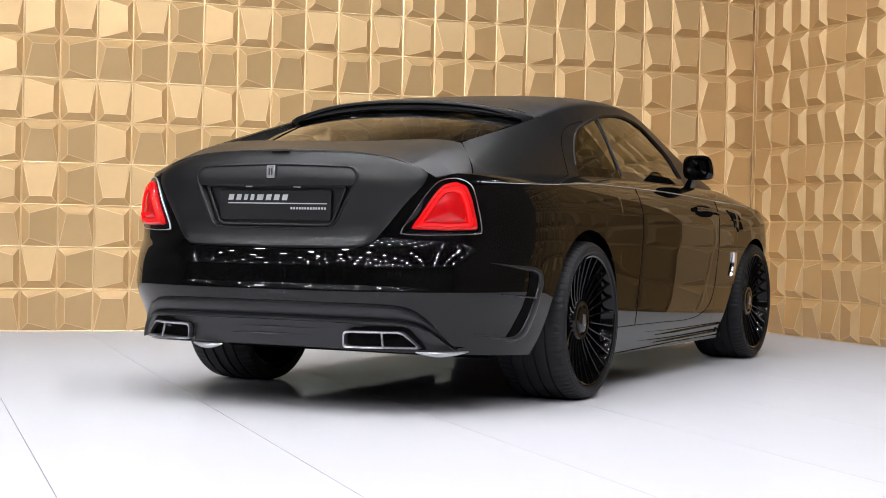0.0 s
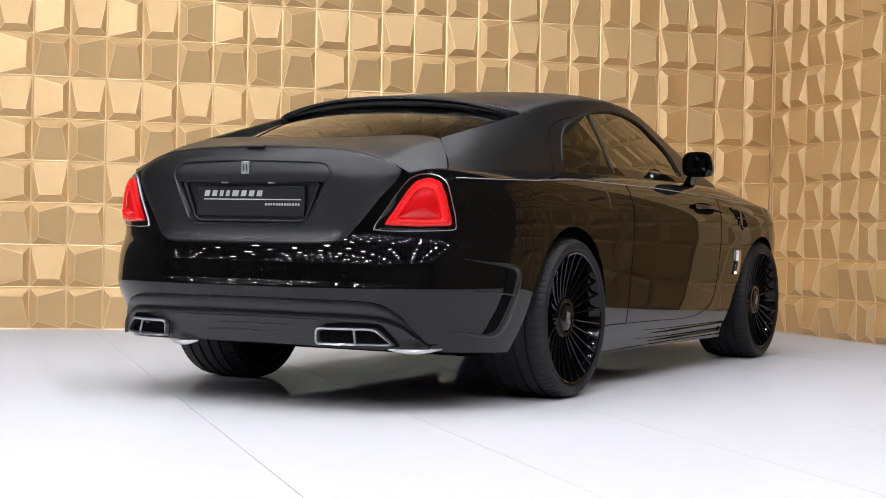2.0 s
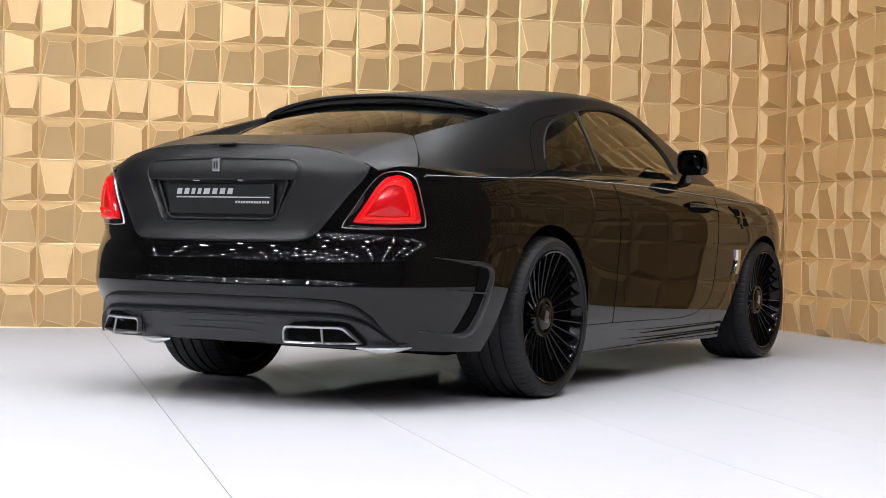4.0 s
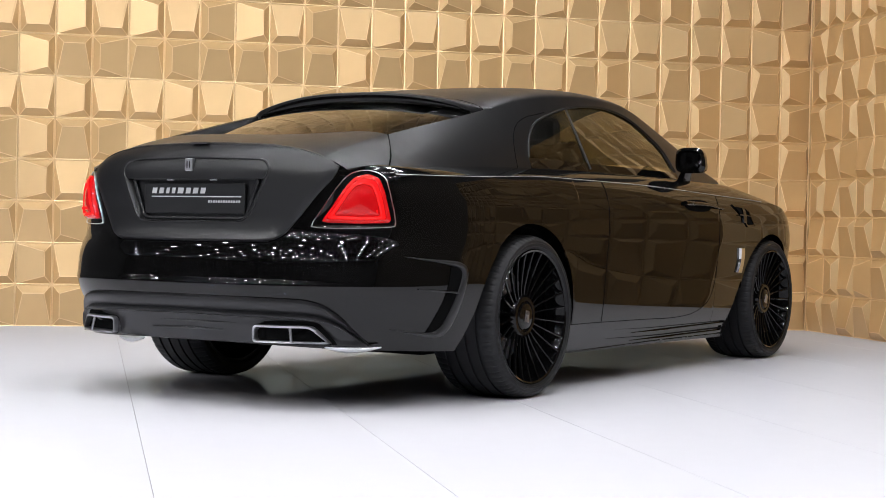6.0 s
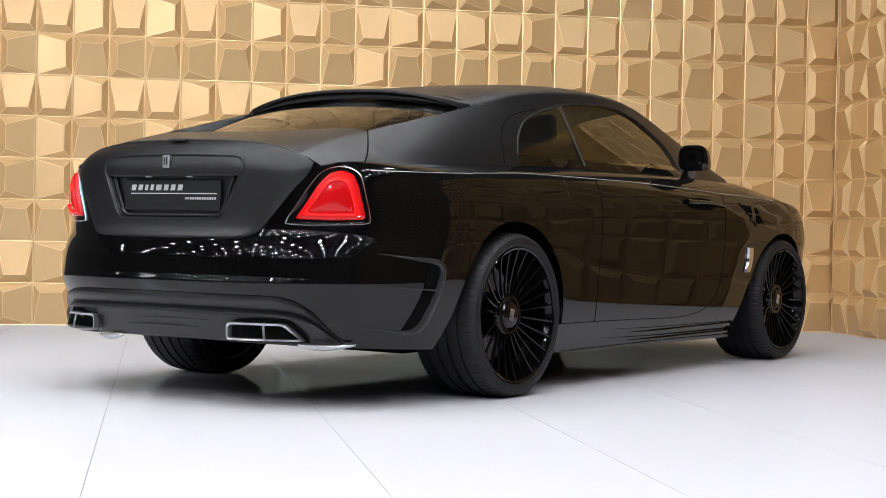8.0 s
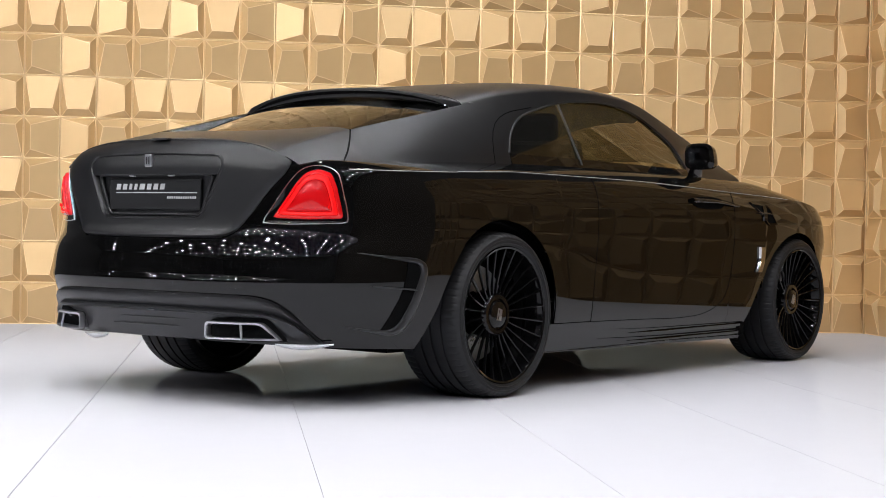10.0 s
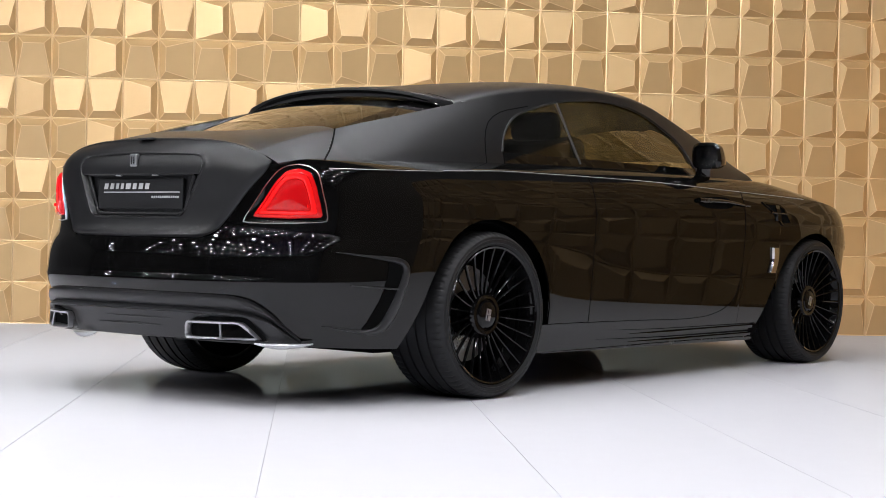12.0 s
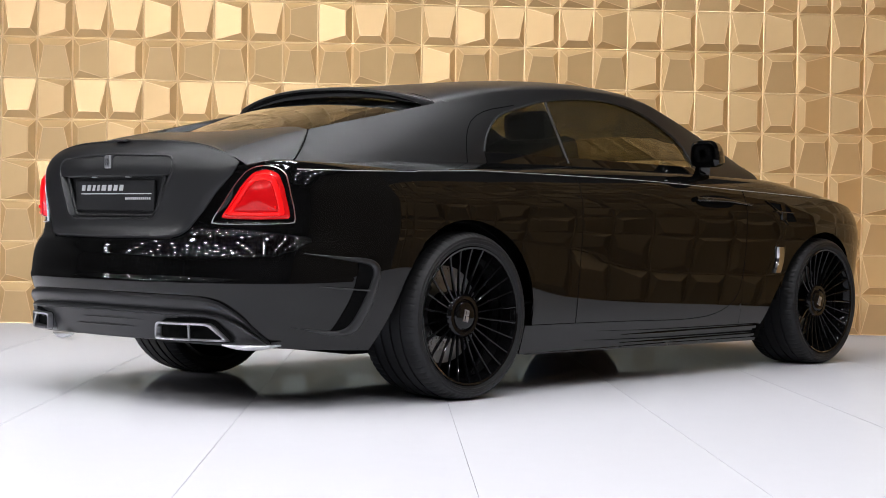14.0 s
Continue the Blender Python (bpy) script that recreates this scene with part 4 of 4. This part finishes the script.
        rows.append([(x1 - 0.001, y, z1 - drop), (x1 - 0.002, y, z1 - 0.5 * drop - 0.016), (x1 + 0.003, y, z1 - 0.033 - 0.008 * f), (0.13, y, z1 - 0.038 - 0.010 * f)])
    sheet("spoiler_edge", rows, GLOSS, sp, "gloss black underside edge", True)
    # rear window: from the deck up to the spoiler's lower edge
    def on_glass(h, t, lift=0.0):
        a, yt = abs(h), 0.600 * h
        low = np.array((-0.535, 0.545 * h, 1.150 - 0.050 * a ** 2.2))
        top = np.array((0.135 - 0.115 * (1 - (abs(yt) / 0.668) ** 2), yt, 1.259 + 0.082 * (1 - (abs(yt) / 0.672) ** 2.4)))
        p = low + (top - low) * t
        p[2] += 0.012 * math.sin(math.pi * t) + lift
        return p
    rows = [[on_glass(h, t) for h in np.linspace(-1, 1, 45)] for t in np.linspace(0, 1, 30)]
    g = sheet("rear_window", rows, REAR_GLASS, car, "dark tinted rear window", False, 0.004)
    g.visible_shadow = False
    # Black strips laid on the glass stand in for a dark reflection.
    for side in (1, -1):
        rows = [[on_glass(side * h, t, 0.004) for h in np.linspace(0.86 - 0.08 * t, 1.0, 6)] for t in np.linspace(0, 1, 24)]
        sheet("window_dark_strip", rows, GLOSS, g, "black strip in place of a dark reflection on the rear window", side < 0)


def tail_lights():
    outline = [(0.549, 0.738), (0.600, 0.822), (0.647, 0.902), (0.677, 0.948), (0.701, 0.967), (0.739, 0.975), (0.775, 0.965), (0.800, 0.942), (0.817, 0.884), (0.830, 0.817), (0.838, 0.745), (0.758, 0.739), (0.645, 0.735)]
    red = [(0.593, 0.760), (0.632, 0.823), (0.678, 0.907), (0.704, 0.944), (0.742, 0.957), (0.779, 0.942), (0.802, 0.884), (0.815, 0.816), (0.823, 0.762), (0.722, 0.757)]
    mid = np.array((0.727, 0.838))
    for side in (1, -1):
        light = tagged(new("tail_light"), "red tail light in a slim chrome surround")
        light.parent = car
        o, r = resample(rounded(outline, 0.012, 4), 72), resample(rounded(red, 0.010, 4), 72)

        def align(loop):
            d = loop - mid
            a = np.unwrap(np.arctan2(d[:, 1], d[:, 0]))
            if a[-1] < a[0]:
                a, loop = a[::-1], loop[::-1]
            t = np.linspace(-math.pi, math.pi, 72, endpoint=False)
            return np.stack([np.interp(t, np.r_[a - 2 * math.pi, a, a + 2 * math.pi], np.r_[loop[:, k], loop[:, k], loop[:, k]]) for k in (0, 1)], 1)
        o, r = align(o), align(r)
        at = lambda p, out: on_tail(float(p[0]), float(p[1]), out)
        scale = lambda p, s: mid + (p - mid) * s
        ring = [[at(p, -0.006), at(p, 0.004), at(scale(p, 0.985), 0.006), at(scale(p, 0.972), 0.004)] for p in o]
        sheet("chrome_surround", mirrored(ring, side), SATIN_METAL, light, "slim chrome surround", side < 0, 0, True)
        ring = [[at(scale(p, 0.974), 0.003), at(p * 0.5 + q * 0.5, 0.001), at(q, 0.001)] for p, q in zip(o, r)]
        sheet("bezel", mirrored(ring, side), GLOSS, light, "gloss black bezel", side < 0, 0, True)
        ring = [[at(q, 0.001), at(scale(q, 0.985), 0.012), at(scale(q, 0.95), 0.017), at(scale(q, 0.86), 0.021), at(scale(q, 0.845), 0.020), at(scale(q, 0.838), 0.008)] for q in r]
        sheet("outer_lens", mirrored(ring, side), RED, light, "translucent red outer lens", side < 0, 0, True)
        ring = [[at(scale(q, 0.838), 0.008), at(scale(q, 0.828), 0.020), at(scale(q, 0.80), 0.0245), at(scale(q, 0.70), 0.0255), at(scale(q, 0.665), 0.022), at(scale(q, 0.655), 0.008)] for q in r]
        sheet("light_guide", mirrored(ring, side), RED_BRIGHT, light, "brighter red light guide ring", side < 0, 0, True)
        ring = [[at(scale(q, 0.655), 0.008), at(scale(q, 0.635), 0.014), at(scale(q, 0.55), 0.018), at(scale(q, 0.40), 0.022), at(scale(q, 0.2), 0.0245), at(scale(q, 0.0), 0.025)] for q in r]
        sheet("inner_lens", mirrored(ring, side), RED_DEEP, light, "deep red inner lens", side < 0, 0, True)
        for k in range(5):
            yy = 0.700 + k * 0.020
            box("reflector", (0, 0, 0), (0.002, 0.013, 0.013), RED_BRIGHT, light, "", 0.002, Matrix.Translation(Vector(mirrored(at((yy, 0.800), 0.0215), side))))


def rear_bumper():
    end = curve((0.22, -0.556), (0.237, -0.547), (0.421, -0.440), (0.50, -0.402), (0.581, -0.356), (0.68, -0.286))
    cols = []
    for t in np.linspace(0, 1, 70) ** 1.3:
        lo = 0.270 - 0.035 * t
        cols.append([tail(t * tail_angle(float(end(z)), z), z) for z in np.r_[np.linspace(lo, 0.60, 40), np.linspace(0.61, 0.6748, 22)]])
    whole("rear_bumper", cols, GLOSS, car, "gloss black rear bumper")
    for side in (1, -1):
        # bracket-shaped side vent
        vent = tagged(new("bumper_vent"), "bracket-shaped satin trim round a dark bumper vent")
        vent.parent = car
        outer = np.array([(-0.864, 0.629), (-0.74, 0.618), (-0.62, 0.613), (-0.575, 0.605), (-0.547, 0.590), (-0.530, 0.562), (-0.538, 0.510), (-0.567, 0.410), (-0.598, 0.335), (-0.640, 0.300), (-0.690, 0.292), (-0.75, 0.304), (-0.879, 0.332)])
        inner = np.array([(-0.864, 0.627), (-0.73, 0.606), (-0.640, 0.592), (-0.602, 0.585), (-0.580, 0.573), (-0.572, 0.553), (-0.582, 0.515), (-0.620, 0.416), (-0.650, 0.348), (-0.682, 0.323), (-0.718, 0.317), (-0.77, 0.320), (-0.879, 0.334)])

        def fair(path, count):
            s = np.linspace(0, len(path) - 1, count)
            f = np.stack([np.interp(s, range(len(path)), path[:, k]) for k in (0, 1)], 1)
            for _ in range(14):
                f[1:-1] = (f[:-2] + 2 * f[1:-1] + f[2:]) / 4
            return f
        outer, inner = fair(outer, 97), fair(inner, 97)

        def skin(x, z, out):
            th = tail_angle(x, z)
            e = 0.01
            p, q, v = tail(th, z), tail(th + e, z), tail(th, z + 0.005)
            n = Vector(q - p).cross(Vector(v - p)).normalized()
            n = n if n.y > 0 else -n
            return p + np.array(n) * out
        rows = []
        for k, (a, b) in enumerate(zip(outer, inner)):
            f = min(1.0, 6 * k / 96, 6 * (96 - k) / 96)
            at = lambda s: a + (b - a) * s
            rows.append([skin(*a, -0.001), skin(*at(0.10), 0.006 * f + 0.001), skin(*at(0.30), 0.011 * f + 0.001), skin(*at(0.55), 0.013 * f + 0.001), skin(*at(0.80), 0.0115 * f + 0.001), skin(*at(0.95), 0.007 * f + 0.001), skin(*b, 0.001)])
        patch("vent_trim", rows, side, CARBON, vent, "raised satin grey trim", 0)
        left = fair(np.array([(-0.648, 0.592), (-0.646, 0.570), (-0.652, 0.52), (-0.668, 0.457), (-0.690, 0.400), (-0.712, 0.350), (-0.732, 0.319)]), 60)
        right = inner[np.linspace(17, 79, 60).astype(int)]
        rows = [[skin(*(a + (b - a) * s), 0.0025) for s in np.linspace(0, 1, 6)] for a, b in zip(left, right)]
        patch("vent_opening", rows, side, VOID, vent, "dark vent opening", 0)
        fin = [skin(x, 0.497 - 0.07 * (x + 0.81), 0.004 + 0.006 * max(0, (x + 0.81) / 0.22)) for x in np.linspace(-0.81, -0.590, 14)]
        tube("vent_fin", mirrored(fin, side), lambda t: 0.0022 + 0.0025 * t, CARBON, vent, "thin horizontal fin", 6)
    # diffuser
    dif = tagged(new("diffuser"), "satin dark grey rear diffuser")
    dif.parent = car
    top = curve((0.0, 0.455), (0.40, 0.452), (0.55, 0.448), (0.62, 0.432), (0.67, 0.390), (0.71, 0.335), (0.755, 0.268))
    ys = np.r_[-np.linspace(0.752, 0, 60), np.linspace(0, 0.752, 60)[1:]]
    rows = []
    for y in ys:
        h = float(top(abs(y)))
        lo = 0.262
        prof = [(1.0, 0.0), (0.985, 0.020), (0.93, 0.026), (0.80, 0.022), (0.72, 0.016), (0.695, 0.034), (0.66, 0.036), (0.62, 0.022), (0.45, 0.018), (0.25, 0.016), (0.06, 0.012), (0.0, -0.01)]
        rows.append([on_tail(y, lo + (h - lo) * v, o) for v, o in prof])
    sheet("diffuser_panel", rows, CARBON, dif, "stepped satin grey panel", False, 0, sharp=40)
    for z, a, b in ((0.352, -0.28, 0.10), (0.322, -0.22, 0.16)):
        tube("diffuser_rib", [on_tail(y, z, 0.020) for y in np.linspace(a, b, 16)], lambda t: 0.001 + 0.004 * math.sin(math.pi * t), CARBON, dif, "", 6)
    # exhausts
    for side in (1, -1):
        tip = tagged(new("exhaust_tip"), "twin trapezoid exhaust outlet with a bright frame")
        tip.parent = car
        loop = resample(rounded([(0.368, 0.346), (0.600, 0.346), (0.662, 0.274), (0.368, 0.274)], [0.022, 0.02, 0.008, 0.016], 6), 64)
        mid = loop.mean(0)
        base = lambda p, s: (mid[0] + (p[0] - mid[0]) * s[0], mid[1] + (p[1] - mid[1]) * s[1])
        face = lambda y: -1.192 + 0.100 * ((y - 0.36) / 0.27) ** 2
        ring = []
        for p in loop:
            a, b = base(p, (1, 1)), base(p, (0.93, 0.72))
            ring.append([(face(a[0]) + 0.10, *a), (face(a[0]) - 0.004, *a), (face(a[0]) - 0.008, *base(p, (0.99, 0.955))), (face(b[0]) - 0.006, *base(p, (0.945, 0.77))), (face(b[0]) + 0.001, *b), (face(b[0]) + 0.10, *b)])
        sheet("outlet_frame", mirrored(ring, side), SATIN_METAL, tip, "brushed steel frame", side > 0, 0, True)
        big = [base(p, (1.07, 1.30)) for p in loop]
        mesh_part("outlet_recess", mirrored([(face(q[0]) + 0.020, q[0] + 0.006, q[1] + 0.006) for q in big], side), [tuple(range(64)) if side > 0 else tuple(range(64))[::-1]], VOID, tip, "dark recess", False)
        mesh_part("outlet_back", mirrored([(face(base(p, (0.96, 0.84))[0]) + 0.085, *base(p, (0.96, 0.84))) for p in loop], side), [tuple(range(64)) if side > 0 else tuple(range(64))[::-1]], VOID, tip, "dark pipe", False)
        d = [(face(0.522 + 0.012 * v) - 0.002, 0.522 + 0.012 * (1 - v), 0.278 + 0.064 * v) for v in np.linspace(0, 1, 5)]
        tube("outlet_divider", mirrored(d, side), 0.0055, SATIN_METAL, tip, "brushed steel bar", 8)
        ya, yb = (0.645, 0.80) if side < 0 else (0.22, 0.36)
        pipe = [(face(y) - 0.004 + 0.02 * k / 11, y, 0.262 - 0.010 * math.sin(math.pi * k / 11)) for k, y in enumerate(np.linspace(ya, yb, 12))]
        tube("lower_trim", mirrored(pipe, side), lambda t: 0.003 + 0.009 * math.sin(math.pi * t), SATIN_METAL, tip, "polished lower tip", 8)


def front_and_core():
    # bonnet
    for side in (1,):
        cols = []
        for x in np.linspace(2.58, 4.04, 40):
            c = float(curve((2.58, 1.10), (2.9, 1.095), (3.3, 1.065), (3.7, 1.01), (3.95, 0.94), (4.05, 0.87))(x))
            by, bz = float(belt_y(x)), float(belt_z(x))
            cols.append([(x, by * (1 - s), bz + (c - bz) * (1 - (1 - s) ** 2.2)) for s in np.linspace(0, 1, 20)])
        whole("bonnet", cols, SATIN, car, "satin black bonnet", 0.01, "last")
    rows = []
    for x in np.linspace(1.745, 2.66, 20):
        rows.append([roof_section(min(x, 2.6), w) * (0, 1, 1) + (x, 0, -0.004) for w in np.linspace(0.56, 1, 16)])
    g = whole("windscreen", rows, TINT, car, "tinted windscreen", 0.004, "last")
    g.visible_shadow = False
    # dark tub, underbody and arches
    box("underbody", (-0.72, -0.62, 0.265), (3.8, 0.62, 0.60), VOID, car, "dark underbody")
    box("floor_pan", (0.42, -0.88, 0.215), (2.66, 0.88, 0.40), VOID, car, "dark floor pan between the wheels")
    box("rear_axle", (-0.40, -0.67, 0.195), (0.40, 0.67, 0.33), VOID, car, "dark rear axle carrier")
    box("cabin_floor", (-0.62, -0.76, 0.60), (3.7, 0.76, 0.92), VOID, car, "dark cabin tub")
    box("rear_beam", (-1.06, -0.55, 0.285), (-0.9, 0.55, 0.66), VOID, car, "dark rear crash beam")
    for x in (0.0, 3.112):
        for side in (1, -1):
            pts = []
            for a in np.linspace(2, 178, 40):
                c, s = math.cos(radians(a)), math.sin(radians(a))
                pts.append([(x + 0.43 * c, 0.94 * side, AXLE_Z + 0.40 * s), (x + 0.42 * c, 0.62 * side, AXLE_Z + 0.39 * s)])
            sheet("arch_liner", pts, VOID, car, "dark wheel arch liner", side > 0, 0.006)


def headlight(side):
    ob = tagged(new("headlight"), "slim clear headlight at the nose corner")
    ob.parent = car
    rows = []
    for th in np.radians(np.linspace(58, 40, 10)):
        rows.append([nose(th, z) + (0.006 * (k in (1, 2)), 0.006 * (k in (1, 2)), 0) for k, z in enumerate((0.655, 0.662, 0.715, 0.722))])
    patch("lens", rows, side, CHROME, ob, "clear lens over bright reflector", 0)


def mirror(side):
    ob = tagged(new("door_mirror"), "gloss black door mirror on a short stalk")
    ob.parent = car
    rows = []
    n = 28
    for k, (x, sy, sz, cy, cz) in enumerate(((1.862, 0.02, 0.02, 0.975, 1.150), (1.866, 0.080, 0.058, 0.975, 1.150), (1.880, 0.094, 0.070, 0.975, 1.150), (1.92, 0.092, 0.068, 0.974, 1.148), (1.98, 0.074, 0.054, 0.966, 1.142), (2.03, 0.042, 0.032, 0.955, 1.138), (2.045, 0.004, 0.004, 0.95, 1.136))):
        row = []
        for a in np.linspace(0, 2 * math.pi, n, endpoint=False):
            c, s = math.cos(a), math.sin(a)
            yy = math.copysign(abs(c) ** 0.55, c) * sy
            zz = math.copysign(abs(s) ** 0.55, s) * sz
            yy *= 1.0 - 0.13 * (zz / max(sz, 1e-6)) * (1 if c > 0 else 0)
            row.append((x, (cy - 0.012 + yy * 0.92) * side, cz + zz))
        rows.append(row)
    sheet("housing", rows, GLOSS, ob, "gloss black shell", side < 0, 0, False, True, 40)
    glass = [(1.8645, (0.963 + math.copysign(abs(math.cos(a)) ** 0.5, math.cos(a)) * 0.068) * side, 1.150 + math.copysign(abs(math.sin(a)) ** 0.5, math.sin(a)) * 0.052) for a in np.linspace(0, 2 * math.pi, 28, endpoint=False)]
    mesh_part("mirror_glass", glass, [tuple(range(28)) if side < 0 else tuple(range(28))[::-1]], material("mirror_silver", (0.06, 0.06, 0.06), 0.05, 1.0), ob, "dark mirror glass", False)
    foot = []
    for t in np.linspace(0, 1, 8):
        z, yc = 1.098 - 0.090 * t, 0.930 - 0.062 * t
        a, b, w = 1.872 + 0.060 * t, 1.972 + 0.085 * t, 0.016 + 0.006 * t
        foot.append([(x, (yc + dy) * side, z) for x, dy in ((a, -w * 0.5), (a + 0.01, -w), (b - 0.012, -w), (b, -w * 0.4), (b, w * 0.4), (b - 0.012, w), (a + 0.01, w), (a, w * 0.5))])
    sheet("stalk", foot, GLOSS, ob, "short tapered foot", side > 0, 0, False, True, 40)
    return ob


def cabin():
    for x in (1.25, 0.45):
        for y in (-0.40, 0.40):
            seat = tagged(new("seat"), "dark leather car seat")
            seat.parent = car
            box("seat_back", (-0.09, -0.25, 0.0), (0.07, 0.25, 0.42), LEATHER, seat, "", 0.05, Matrix.Translation((x, y, 0.80)) @ Matrix.Rotation(radians(-14), 4, "Y"))
            box("headrest", (-0.05, -0.14, 0.0), (0.05, 0.14, 0.15), LEATHER, seat, "", 0.04, Matrix.Translation((x - 0.12, y, 1.19)) @ Matrix.Rotation(radians(-8), 4, "Y"))
    ring = [(2.02 + 0.075 * math.sin(a), 0.40 + 0.18 * math.cos(a), 1.02 + 0.165 * math.sin(a)) for a in np.linspace(0, 2 * math.pi, 32, endpoint=False)]
    tube("steering_wheel", ring, 0.016, LEATHER, car, "dark leather steering wheel", 8, True)
    box("dashboard", (2.10, -0.72, 0.86), (2.55, 0.72, 1.06), LEATHER, car, "dark dashboard", 0.06)
    box("parcel_shelf", (-0.55, -0.55, 1.02), (0.25, 0.55, 1.06), LEATHER, car, "dark parcel shelf", 0.02)


for s in (-1, 1):
    side_panels(s)
    shell(s)
    mirror(s)
    headlight(s)
boot()
tail_lights()
rear_bumper()
front_and_core()
cabin()
wheels()

# ---- wall tiles ----
lay_tiles(wall_gold, False)
lay_tiles(wall_side, True)
